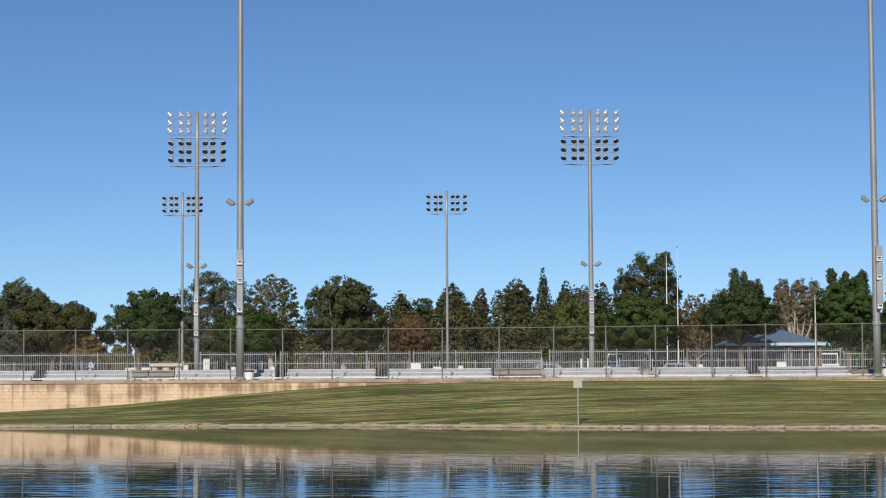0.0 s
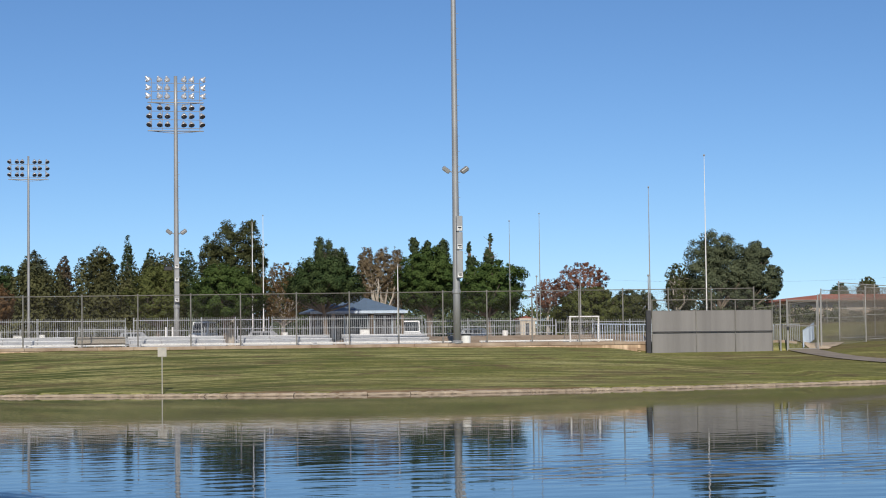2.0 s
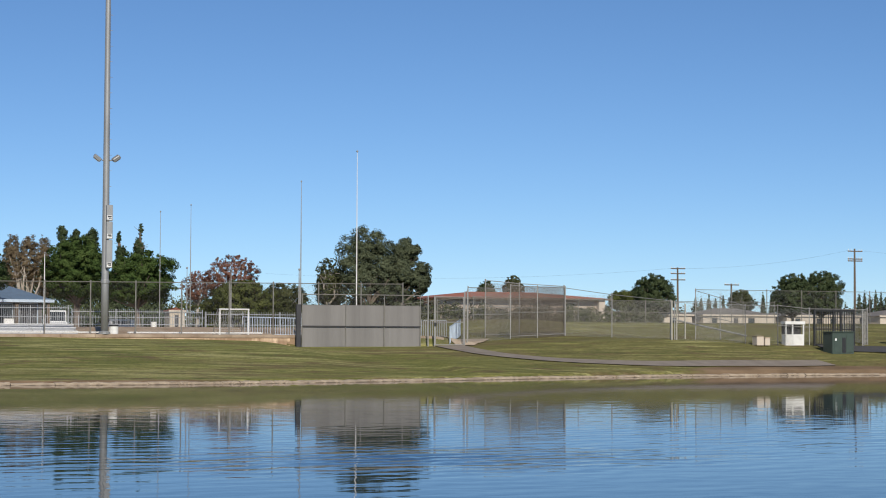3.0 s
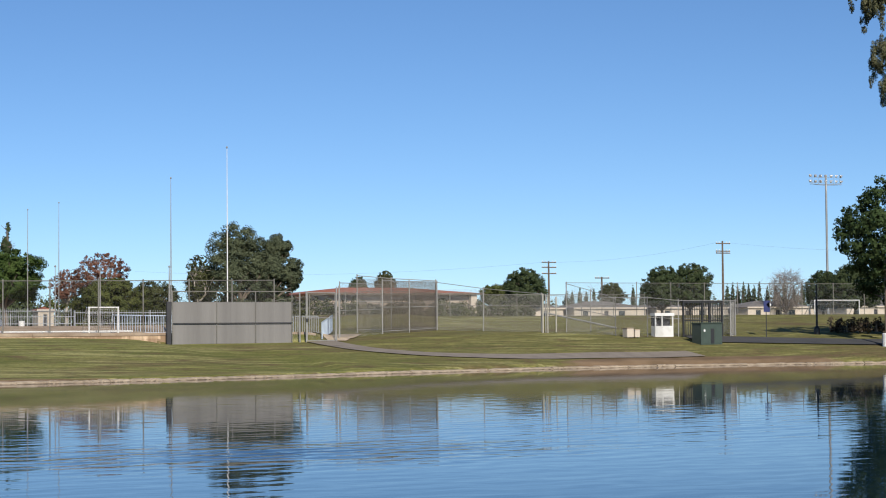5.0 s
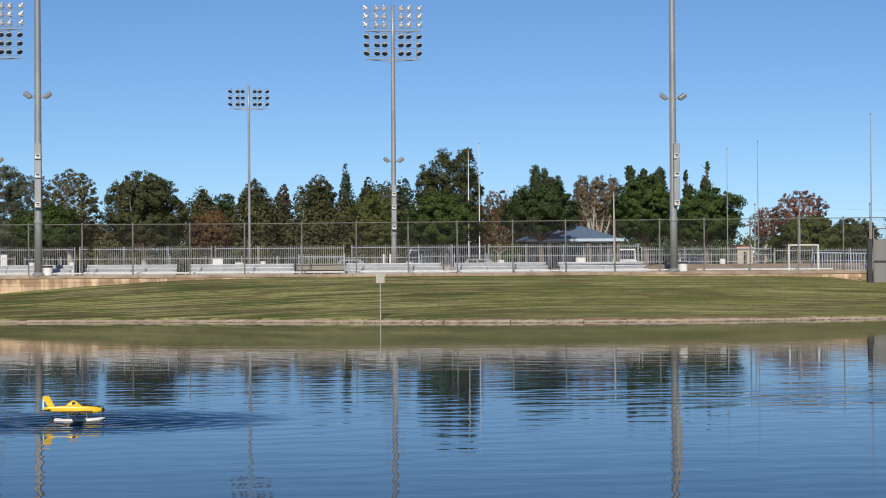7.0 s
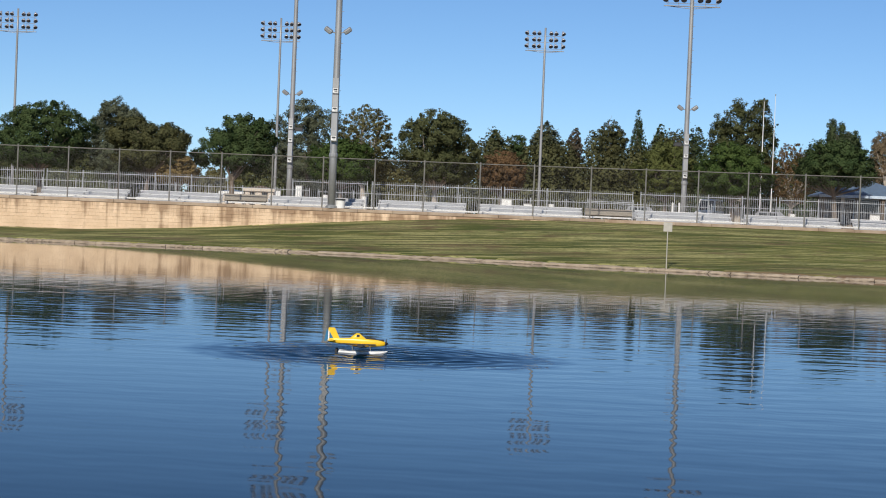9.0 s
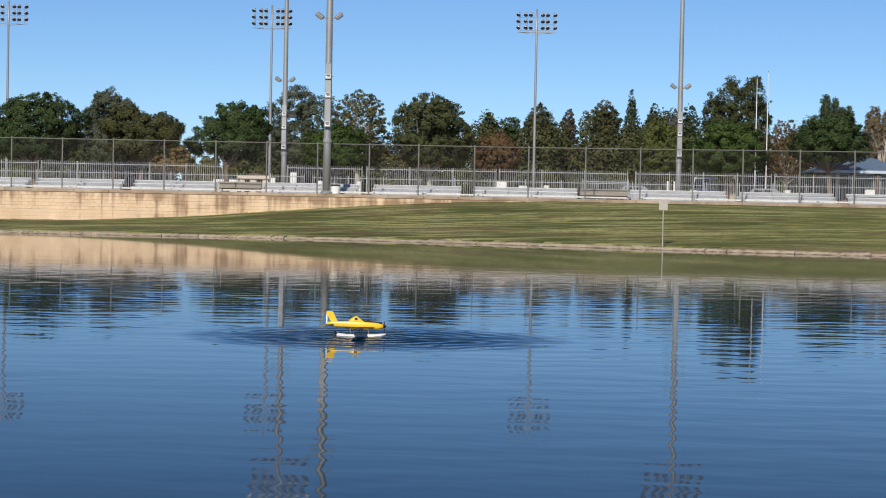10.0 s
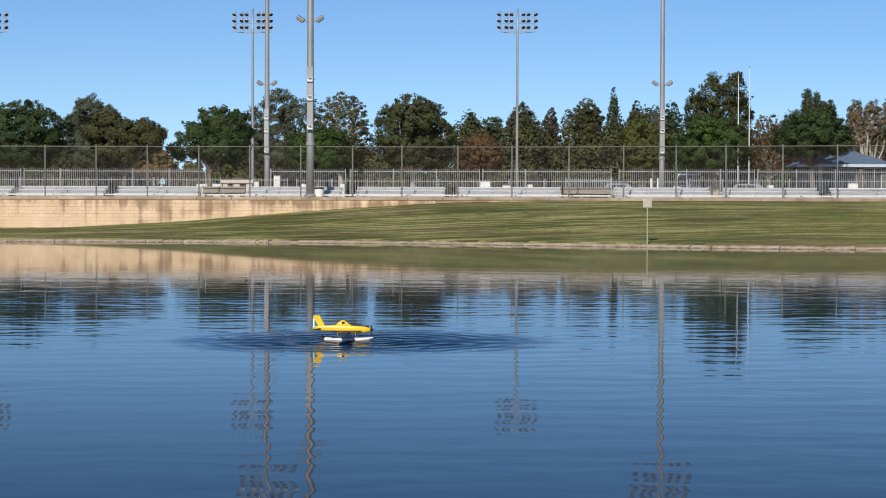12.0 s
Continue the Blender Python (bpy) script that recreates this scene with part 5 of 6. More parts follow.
tall_mast(38.3, 119, 6.3, 0.06, "grey steel post behind the fence corner", STEEL)

# ---------------------------------------------------------------- hut, houses and far buildings


def hip_house(name, x, y, w, d, wall_h, roof_h, walls, roof, over, label, category, openings, trim=WHITE, ridge=0.5):
    """A low building: x, y of its front left corner; openings (x0, x1, z0, z1, kind)."""
    base = land(x + w / 2, y)
    root = thing(name, (x, y, base), label, category)
    t = 0.2
    xs = sorted({0.0, w} | {o[0] for o in openings} | {o[1] for o in openings})
    for a, b in zip(xs, xs[1:]):
        hole = [o for o in openings if o[0] <= a and b <= o[1]]
        if hole:
            if hole[0][2] > 0:
                part("wall_panel", Geo().box(a, b, 0, t, 0, hole[0][2]), walls, root)
            part("wall_panel", Geo().box(a, b, 0, t, hole[0][3], wall_h), walls, root)
        else:
            part("wall_panel", Geo().box(a, b, 0, t, 0, wall_h), walls, root)
    part("side_wall", Geo().box(0, t, t, d - t, 0, wall_h), walls, root)
    part("side_wall", Geo().box(w - t, w, t, d - t, 0, wall_h), walls, root)
    part("rear_wall", Geo().box(0, w, d - t, d, 0, wall_h), walls, root)
    for a, b, z0, z1, kind in openings:
        pane = part("window" if kind == "w" else "door", Geo().box(a, b, 0.1, 0.14, z0, z1), GLASSD if kind == "w" else DARKWALL, root, "dark pane" if kind == "w" else "dark doorway")
        part("frame", Geo().box(a, b, 0.05, 0.1, z1 - 0.07, z1).box(a, a + 0.06, 0.05, 0.1, z0, z1 - 0.07).box(b - 0.06, b, 0.05, 0.1, z0, z1 - 0.07), trim, pane)
    o = over
    A = [(-o, -o, wall_h), (w + o, -o, wall_h), (w + o, d + o, wall_h), (-o, d + o, wall_h)]
    r0, r1 = d * ridge, w - d * ridge
    g = Geo().add(A + [(p, q, z - 0.12) for p, q, z in A] + [(r0, d / 2, wall_h + roof_h), (r1, d / 2, wall_h + roof_h)], [(0, 1, 9, 8), (1, 2, 9), (2, 3, 8, 9), (3, 0, 8), (0, 4, 5, 1), (1, 5, 6, 2), (2, 6, 7, 3), (3, 7, 4, 0), (7, 6, 5, 4)])
    rf = part("roof", g, roof, root)
    part("fascia", Geo().box(-o - 0.02, w + o + 0.02, -o - 0.05, -o - 0.002, wall_h - 0.2, wall_h + 0.04, 0.005), trim, rf, "pale fascia board")
    part("ridge_cap", Geo().box(r0, r1, d / 2 - 0.12, d / 2 + 0.12, wall_h + roof_h - 0.03, wall_h + roof_h + 0.05, 0.01), roof, rf)
    return root


# wall stucco and openings are coloured dark for the shade under the eaves
hut = hip_house("snack_hut", 24.3, 165.8, 6.6, 5.4, 2.35, 1.35, material("shaded grey stucco", (0.16, 0.15, 0.14), (0.11, 0.105, 0.10), 0.8, 0.85, bump=0.2), SLATE, 0.85, "field hut with a blue-grey hip roof and pale eaves", "hut", [(0.4, 2.2, 0.0, 2.1, "d"), (2.6, 4.2, 0.8, 2.1, "w"), (4.7, 6.3, 0.0, 2.1, "d")], BLUERAIL)
for px, mt in ((-0.6, WOODP), (1.0, STUCCO), (4.3, WOODP), (6.9, WOODP)):
    part("post", Geo().box(px, px + 0.26, -0.66, -0.42, 0, 2.2, 0.01), mt, hut)
# long red-roofed hall
hall = hip_house("long_hall", 103.6, 258.0, 25.4, 14.0, 4.9, 0.95, material("brown shaded stucco", (0.50, 0.42, 0.34), (0.40, 0.32, 0.26), 0.8, 0.85, bump=0.2), REDTILE, 1.2, "long low hall with a red tile hip roof", "building", [(1.6 + 3.3 * k, 3.9 + 3.3 * k, 1.4, 3.4, "w") for k in range(7)], WOODP)
part("pillar", Geo().box(24.5, 25.5, -0.9, 0.1, 0, 4.7, 0.02).box(24.35, 25.65, -1.05, 0.1, 0, 0.5, 0.02), STUCCO, hall, "cream corner pillar")
hip_house("red_roof_house", 99.0, 264.0, 5.0, 7.0, 3.6, 2.0, STUCCO, REDTILE, 0.6, "small house with a red tile roof", "house", [(2, 4.5, 0.8, 2.2, "w")])
for hx, hy, hw in ((129.5, 252.0, 11.0), (141.5, 250.5, 12.0), (154.5, 249.0, 12.5), (168.5, 246.0, 12.0), (182.0, 240.0, 14.0)):
    hip_house("bungalow", hx, hy, hw, 8.0, 2.7, 0.95, STUCCO, material("grey shingle roof", (0.22, 0.20, 0.19), (0.15, 0.14, 0.13), 1.2, 0.8, bump=0.3), 0.22, "low cream bungalow with a grey shingle roof", "house", [(1.4, 2.4, 1.3, 2.3, "w"), (5.0, 5.8, 0.3, 2.3, "d"), (7.4, 8.6, 1.3, 2.3, "w")], STUCCO)
hip_house("brown_roof_house", -39.0, 262.0, 9.0, 8.0, 2.2, 1.2, STUCCO, material("brown shingle roof", (0.28, 0.17, 0.12), (0.19, 0.12, 0.09), 1.2, 0.8, bump=0.3), 0.6, "low house with a brown shingle roof", "house", [(1, 3, 0.6, 1.7, "w"), (5, 7, 0.6, 1.7, "w")])
hip_house("pale_shed", -32.6, 205.0, 2.2, 2.2, 1.35, 0.3, STUCCO, SLATE, 0.2, "small pale shed on the field", "shed", [(0.6, 1.4, 0.0, 1.15, "d")])
hip_house("pale_shed", -23.2, 158.0, 2.3, 1.8, 1.35, 0.22, STUCCO, WOODP, 0.1, "low pale kiosk with a brown roof near the tower", "shed", [(0.35, 0.9, 0.0, 1.15, "d"), (1.3, 1.9, 0.0, 1.15, "d")], STUCCO)
white_crate(-16.7, 140.0, 0.46, 1.5, "tall white cabinet beside the tower foot")
white_crate(-18.3, 141.0, 0.36, 1.1, "narrow pale cabinet beside the tower foot")
hip_house("pale_shed", 59.2, 235.0, 1.9, 2.4, 2.3, 0.3, STUCCO, REDTILE, 0.15, "small pale shed with a red roof", "shed", [(0.6, 1.2, 0.0, 1.8, "d")], STUCCO)


def car(x, y, rz, paint, length, height, van, label):
    root = thing("parked_van" if van else "parked_car", (x, y, PLATEAU), label, "van" if van else "car", "parked cars beyond the field", rz)
    L, w, h = length, 1.8, height
    belt = h * (0.52 if van else 0.58)
    prof = [(0, 0.35), (0.02, belt * 0.85), (0.12 * L, belt), (L * 0.97, belt), (L, belt * 0.8), (L, 0.35)]
    body = Geo().loft([[(p, q, z) for p, z in prof] for q in (-w / 2, -w / 2 + 0.08, w / 2 - 0.08, w / 2)])
    b = part("body", body, paint, root)
    top = [(0.2 * L, belt), (0.3 * L, h * 0.98), (0.36 * L, h), (L * (0.94 if van else 0.78), h), (L * (0.97 if van else 0.93), belt)]
    c = part("cabin", Geo().loft([[(p, q, z) for p, z in top] for q in (-w / 2 + 0.1, w / 2 - 0.1)]), paint, root)
    gz0, gz1, gx0, gx1 = belt + 0.08, h * 0.94, 0.2 * L, 0.3 * L
    slope = lambda z: gx0 + (gx1 - gx0) * (z - belt) / (h * 0.98 - belt)
    part("windscreen", Geo().loft([[(slope(gz0) - o, q, gz0), (slope(gz1) - o, q, gz1), (slope(gz1) - o + 0.03, q, gz1), (slope(gz0) - o + 0.03, q, gz0)] for o, q in ((0.02, -w / 2 + 0.2), (0.02, w / 2 - 0.2))]), GLASSD, c, "dark windscreen")
    wz0, wz1 = belt + 0.05, h - 0.14
    for a0, a1 in ((0.33, 0.50), (0.53, 0.72)) + (((0.75, 0.92),) if van else ()):
        for s in (-1, 1):
            yy = s * (w / 2 - 0.095)
            part("window", Geo().box(a0 * L, a1 * L, yy - 0.01, yy + 0.01, wz0, wz1, 0.004), GLASSD, c, "dark side window")
    for px in (0.19 * L, 0.80 * L):
        for s in (-1, 1):
            wheel = part("wheel", Geo().lathe([(0.2, -0.1), (0.32, -0.1), (0.34, -0.05), (0.34, 0.05), (0.32, 0.1), (0.2, 0.1)], 16, pose(px, s * (w / 2 - 0.1), 0.34, 90, 0, 0)), RUBBER, root)
            part("rim", Geo().lathe([(0.05, -0.105), (0.2, -0.1), (0.2, 0.1), (0.05, 0.105)], 12, pose(px, s * (w / 2 - 0.1), 0.34, 90, 0, 0)), STEEL, wheel)
    for s in (-1, 1):
        part("headlight", Geo().box(-0.02, 0.06, s * 0.62 - 0.14, s * 0.62 + 0.14, belt * 0.62, belt * 0.78, 0.01), LABELW, root)


car(16.6, 196, 70, CARW, 4.7, 2.5, True, "white van parked end-on beyond the far rail")
car(20.0, 192, 0, CARG, 4.6, 1.45, False, "grey car parked beyond the far rail")
car(36.2, 186, 82, CARW, 4.4, 2.3, True, "tall white van parked beside the hut")
car(40.6, 190, 0, CARW, 4.4, 1.5, False, "white car parked past the hut")
car(8.0, 196, 0, CARG, 4.2, 1.5, False, "grey car parked beyond the far rail")

# ---------------------------------------------------------------- goal, grey panel, gate and ramp


def goal(x, y, rz, w, h, d, label):
    root = thing("soccer_goal", (x, y, land(x, y)), label, "goal", "soccer goals", rz)
    for px in (0, w):
        part("post", Geo().tube((px, 0, 0), (px, 0, h), 0.048, None, 10), WHITE, root)
        part("stay", Geo().tube((px, 0, h), (px, 0.5, h), 0.03, None, 8).tube((px, 0.5, h), (px, d, 0.05), 0.03, None, 8), STEEL, root)
    part("crossbar", Geo().tube((-0.05, 0, h), (w + 0.05, 0, h), 0.048, None, 10), WHITE, root)
    part("ground_bar", Geo().tube((0, d, 0.05), (w, d, 0.05), 0.03, None, 8), STEEL, root)
    g = Geo()
    n = int(w / 0.12)
    for k in range(n + 1):
        px = w * k / n
        g.tube((px, 0.5, h), (px, d, 0.05), 0.005, None, 3, False)
    for k in range(14):
        t = k / 13
        g.tube((0, 0.5 + (d - 0.5) * t, h - (h - 0.05) * t), (w, 0.5 + (d - 0.5) * t, h - (h - 0.05) * t), 0.005, None, 3, False)
    for px in (0, w):
        for k in range(10):
            t = k / 9
            yy, zz = 0.5 + (d - 0.5) * t, h - (h - 0.05) * t
            g.tube((px, 0.0, zz), (px, yy, zz), 0.005, None, 3, False)
    tagged(part("net", g, LABELW, root, "white net"), kind="stuff")


goal(32.9, 118, 0, 1.82, 1.58, 1.6, "small white soccer goal with a net")
goal(117.5, 160.0, 0, 5.4, 1.85, 2.0, "wide white soccer goal on the far field")

PX = (36.22, 38.95, 41.4, 43.72)


def grey_panel():
    root = thing("windscreen_panel", (PX[0], 112.0, 1.5), "grey corrugated windscreen panels on a steel frame", "screen")
    inv = root.matrix_basis.inverted()
    for x in PX:
        part("post", Geo().tube((x, 111.9, 1.35), (x, 111.9, 4.72), 0.03, None, 8), POST, root, m=inv)
    part("corner_post", Geo().box(35.86, 36.14, 111.85, 112.05, 1.40, 4.08, 0.02), DARKWALL, root, "dark corner board", m=inv)
    for z, mt in ((2.80, DARKWALL), (4.68, POST)):
        part("rail", Geo().tube((PX[0], 111.87, z), (PX[-1], 111.87, z), 0.028, None, 8), mt, root, m=inv)
    # folded sheets, two tiers
    for z0, z1 in ((1.52, 2.78), (2.82, 4.06)):
        x = PX[0] + 0.02
        k = 0
        while x < PX[-1] - 0.1:
            w = min(0.91, PX[-1] - x)
            g = Geo()
            n = 12
            front = []
            for i in range(n + 1):
                u = i / n
                front.append((x + w * u, 111.97 + (0.0012 if i % 4 in (1, 2) else 0.0) + 0.004 * (k % 2)))
            ring = front + [(p, q + 0.012) for p, q in reversed(front)]
            g.loft([[(p, q, z0) for p, q in ring], [(p, q, z1) for p, q in ring]], False)
            part("sheet", g, SCREEN, root, m=inv)
            x += w
            k += 1
    g = Geo()
    wire_mesh(g, (PX[0], 111.9), (PX[-1], 111.9), 4.06, 4.68, 0.06, 0.0025)
    part("wire_mesh", g, WIRE, root, m=inv)


grey_panel()


def gate(x0, x1, y, z0, z1, label):
    """A narrow fixed bay and one wide leaf between steel posts."""
    root = thing("chain_link_gate", (x0, y, z0), label, "gate")
    w, h = x1 - x0, z1 - z0
    for x, up in ((0.40, 0.06), (0.82, 0.06), (w, 0.25)):
        part("gate_post", Geo().tube((x, 0, -0.1), (x, 0, h + up), 0.042, None, 10), STEEL, root)
    g = Geo()
    wire_mesh(g, (-0.1, 0), (0.38, 0), 0.08, h, 0.06, 0.003)
    part("wire_mesh", g, WIREL, root)
    a, b = 0.89, w - 0.09
    f = Geo()
    for p, q in (((a, 0, 0.08), (b, 0, 0.08)), ((b, 0, 0.08), (b, 0, h)), ((b, 0, h), (a, 0, h)), ((a, 0, h), (a, 0, 0.08)), ((a, 0, 1.45), (b, 0, 1.45))):
        f.tube(p, q, 0.026, None, 6)
    leaf = part("gate_leaf", f, STEEL, root)
    g = Geo()
    wire_mesh(g, (a, 0), (b, 0), 0.08, h, 0.06, 0.003)
    part("wire_mesh", g, WIREL, leaf)
    part("latch", Geo().box(0.78, 0.92, -0.07, -0.04, 1.2, 1.42, 0.01), BLACK, root, "black latch")


gate(43.85, 46.65, 111.95, 1.63, 4.62, "closed chain-link gate in a grey steel frame")


def baluster_panel(p, q, h, label, mat=BLUERAIL, gap=0.11, name="handrail"):
    root = thing(name, p, label, "railing")
    d = Vector(q) - Vector(p)
    for z in (0.08, h):
        part("rail", Geo().tube((0, 0, z), (d.x, d.y, d.z + z), 0.03, None, 8), mat, root)
    n = int(math.hypot(d.x, d.y) / gap)
    for k in range(n + 1):
        t = k / n
        part("baluster", Geo().box(d.x * t - 0.014, d.x * t + 0.014, d.y * t - 0.014, d.y * t + 0.014, d.z * t + 0.06, d.z * t + h), mat, root)


baluster_panel((45.75, 112.15, 1.72), (47.8, 115.4, 2.2), 1.08, "pale blue ramp handrail with upright bars")
baluster_panel((35.2, 121.0, 2.25), (45.4, 116.0, 2.0), 1.15, "long pale blue railing sloping along the ramp", gap=0.16)
baluster_panel((43.9, 113.6, 2.1), (46.2, 113.8, 2.1), 1.1, "short silver railing behind the gate", PICKET, 0.12)

# ---------------------------------------------------------------- fences on the mound
chain_fence([(47.0, 112.4), (48.1, 114.9), (52.4, 118.0)], [4.95, 5.3, 5.3], "chain-link fence beside the concrete walk", rails=(1.0, 0.5), mat=STEEL, wmat=WIREL, wire=0.0032, post_r=0.034)
chain_fence([(47.9, 115.0), (51.9, 124.5)], [4.9, 5.2], "chain-link side fence climbing the mound", rails=(1.0, 0.5), mat=STEEL, pitch=0.08, wmat=WIREL, wire=0.0032, post_r=0.034)
chain_fence([(51.9, 121.0), (54.2, 120.6), (57.3, 120.2)], [5.95, 5.75, 5.6], "tall batting backstop of dense wire mesh", rails=(1.0, 0.55, 0.05), pitch=0.028, wire=0.0045, mat=STEEL, wmat=SCREENW, name="backstop")
chain_fence([(52.4, 118.0), (54.6, 118.6), (57.1, 119.6)], [5.55, 5.5, 5.5], "front backstop screen of dense wire mesh", rails=(1.0, 0.5, 0.05), pitch=0.028, wire=0.0045, mat=STEEL, wmat=SCREENW, name="backstop")
chain_fence([(57.2, 120.0), (59.0, 116.5), (61.0, 112.2)], [5.5, 5.0, 4.55], "sloping chain-link fence down the mound", mat=STEEL, wmat=WIREL, wire=0.0032, post_r=0.034)
for p, q in (((61.0, 112.0), 4.5), ((61.4, 112.1), 4.4), ((62.3, 112.6), 4.3)):
    root = thing("fence_post", (*p, land(*p)), "thick grey steel gate post on the mound", "post", "gate posts on the mound")
    part("shaft", Geo().tube((0, 0, -0.1), (0, 0, q - land(*p)), 0.05, None, 10), PLATE, root)
    part("cap", Geo().lathe([(0.06, q - land(*p)), (0.06, q - land(*p) + 0.04), (0.02, q - land(*p) + 0.08)], 10), PLATE, root)
chain_fence([(52.0 + 2.9 * k, 137.0) for k in range(12)], [land(52.0 + 2.9 * k, 137.0) + 1.75 for k in range(12)], "low chain-link fence along the crest of the mound", rails=(1.0, 0.5), pitch=0.09, wire=0.003, wmat=WIREL, post_r=0.034)
chain_fence([(78.4 + 3.3 * k, 140.0) for k in range(15)], [6.05] * 15, "tall chain-link fence across the sports field", rails=(1.0,), pitch=0.10, wire=0.003, wmat=WIREL, post_r=0.034)
chain_fence([(64.4, 115.0), (65.1, 113.0), (65.8, 111.0)], [5.3, 4.8, 4.25], "sloped wire wing of a ball-field backstop", rails=(1.0, 0.5), mat=STEEL, wmat=WIREL, wire=0.0032, post_r=0.034)
chain_fence([(61.2, 112.0), (65.8, 111.0), (67.9, 110.5)], [4.45, 4.3, 4.3], "chain-link fence in front of the ball field", rails=(1.0,), mat=STEEL, wmat=WIREL, wire=0.0032, post_r=0.034)
chain_fence([(67.9, 110.5), (70.4, 110.7), (75.0, 110.9)], [4.3, 4.1, 4.1], "chain-link fence around the equipment yard", rails=(1.0, 0.5), mat=STEEL, wmat=WIREL, wire=0.0032, post_r=0.034)
chain_fence([(74.2, 110.3), (75.0, 111.0), (75.2, 114.0)], [4.0, 4.0, 4.1], "dense wire screen beside the cage", rails=(1.0, 0.05), pitch=0.03, wire=0.0035, mat=STEEL, wmat=WIREL, post_r=0.034)
root = thing("fallen_rail", (62.5, 115.0, land(62.5, 115.0)), "pale steel brace leaning down the slope", "rail")
part("bar", Geo().tube((0, 0, 1.3), (3.4, -4.0, 0.2), 0.06, None, 8), STEEL, root)


def yard():
    root = thing("snack_stand", (68.55, 110.6, land(69, 110.6)), "small white snack stand with a dark serving window", "stand")
    part("counter_wall", Geo().box(0, 1.4, 0, 0.5, -0.1, 0.72, 0.01), WHITE, root)
    part("header", Geo().box(-0.05, 1.45, -0.05, 0.55, 1.36, 1.56, 0.01), WHITE, root)
    for x in (0, 0.5, 1.32):
        part("upright", Geo().box(x, x + 0.08, 0, 0.08, 0.72, 1.36), WHITE, root)
    # the stand's inner shade is put into this panel's colour
    part("back_panel", Geo().box(0, 1.4, 0.42, 0.5, 0.72, 1.36), DARKWALL, root, "back panel coloured dark for the unlit interior")
    root = thing("equipment_box", (66.0, 110.2, land(66.2, 110.2)), "pair of low tan equipment boxes on the grass", "box")
    for x0, x1, hh in ((0.0, 0.52, 0.58), (0.60, 0.98, 0.48)):
        b = part("box", Geo().box(x0, x1, -0.3, 0.3, 0, hh, 0.03), STUCCO, root)
        part("lid", Geo().box(x0 - 0.02, x1 + 0.02, -0.32, 0.32, hh, hh + 0.05, 0.015), CONC, b)
    root = thing("dark_cage", (70.6, 110.4, land(72, 110.4)), "black steel bar cage around equipment", "cage")
    for k in range(18):
        x = 3.0 * k / 17
        part("bar", Geo().box(x - 0.016, x + 0.016, -0.016, 0.016, 0, 2.3), BLACK, root)
    for z in (0.1, 1.1, 2.28):
        part("rail", Geo().box(0, 3.0, -0.03, 0.03, z - 0.03, z + 0.03), BLACK, root)
    for x in (0, 1.45, 2.0, 3.0):
        part("post", Geo().box(x - 0.06, x + 0.06, -0.05, 0.07, 0, 2.4, 0.01), BLACK, root)
    part("roof_bar", Geo().box(-0.05, 3.05, -0.04, 1.6, 2.32, 2.38), BLACK, root)
    root = thing("utility_cabinet", (69.75, 107.0, land(70.4, 107.0) - 0.02), "dark green steel utility cabinet on the lawn", "cabinet")
    part("body", Geo().box(0, 1.6, 0, 1.1, 0.0, 1.36, 0.03), GREENBOX, root)
    part("lid", Geo().box(-0.04, 1.64, -0.05, 1.14, 1.36, 1.44, 0.02), GREENBOX, root)
    part("door", Geo().box(0.12, 0.62, -0.02, -0.002, 0.12, 1.26, 0.008), GREENBOX, root)
    part("vent_slot", Geo().box(0.72, 0.98, -0.02, -0.003, 0.1, 1.05, 0.006), BLACK, root)
    part("door", Geo().box(1.04, 1.5, -0.02, -0.002, 0.12, 1.26, 0.008), GREENBOX, root)
    part("warning_label", Geo().box(0.18, 0.3, -0.026, -0.02, 0.85, 1.0), LABELW, root, "white label")


yard()


def sign_post(x, y, h, label, plates, mat=POST, r=0.03, base=None):
    z = land(x, y) if base is None else base
    root = thing("sign_post", (x, y, z), label, "sign")
    part("post", Geo().tube((0, 0, -0.1), (0, 0, h), r, None, 8), mat, root)
    for cx, cz, w, hh, m, turn in plates:
        plate = part("sign_plate", Geo().box(-w / 2, w / 2, -0.012, 0.0, -hh / 2, hh / 2, 0.004), m, root, m=pose(cx, -r, cz, 0, turn, 0))
        part("bolt", Geo().lathe([(0.015, 0), (0.015, 0.012), (0.006, 0.016)], 8, pose(0, -0.012, hh * 0.35, 90, 0, 0)), STEEL, plate)
    return root


sign_post(6.12, 90.75, 2.05, "thin pale sign post with a white plate at the shore", [(0.0, 1.86, 0.40, 0.42, PLATE, 0)], PLATE, 0.025, 0.16)
sign_post(76.5, 109.5, 2.75, "thin post with a navy and white sign", [(0.03, 2.1, 0.5, 0.75, BLUEPAINT, 0), (0.2, 2.2, 0.3, 0.3, LABELW, 45)], BLACK, 0.03)
sp = sign_post(84.0, 105.6, 3.4, "yellow diamond warning sign above a small yellow plate", [(0, 3.0, 0.75, 0.75, SIGNY, 45), (0, 2.2, 0.6, 0.45, SIGNY, 0)], POST, 0.03)
part("arrow_mark", Geo().box(-0.2, 0.12, -0.062, -0.046, 2.94, 3.02).add([(0.1, -0.05, 2.85), (0.1, -0.05, 3.11), (0.26, -0.05, 2.98), (0.1, -0.06, 2.85), (0.1, -0.06, 3.11), (0.26, -0.06, 2.98)], [(0, 1, 2), (5, 4, 3), (0, 3, 4, 1), (1, 4, 5, 2), (2, 5, 3, 0)]), BLACK, sp)
root = thing("street_lamp", (81.7, 111.0, land(81.7, 111.0)), "short dark park lamp post at the road", "lamp post")
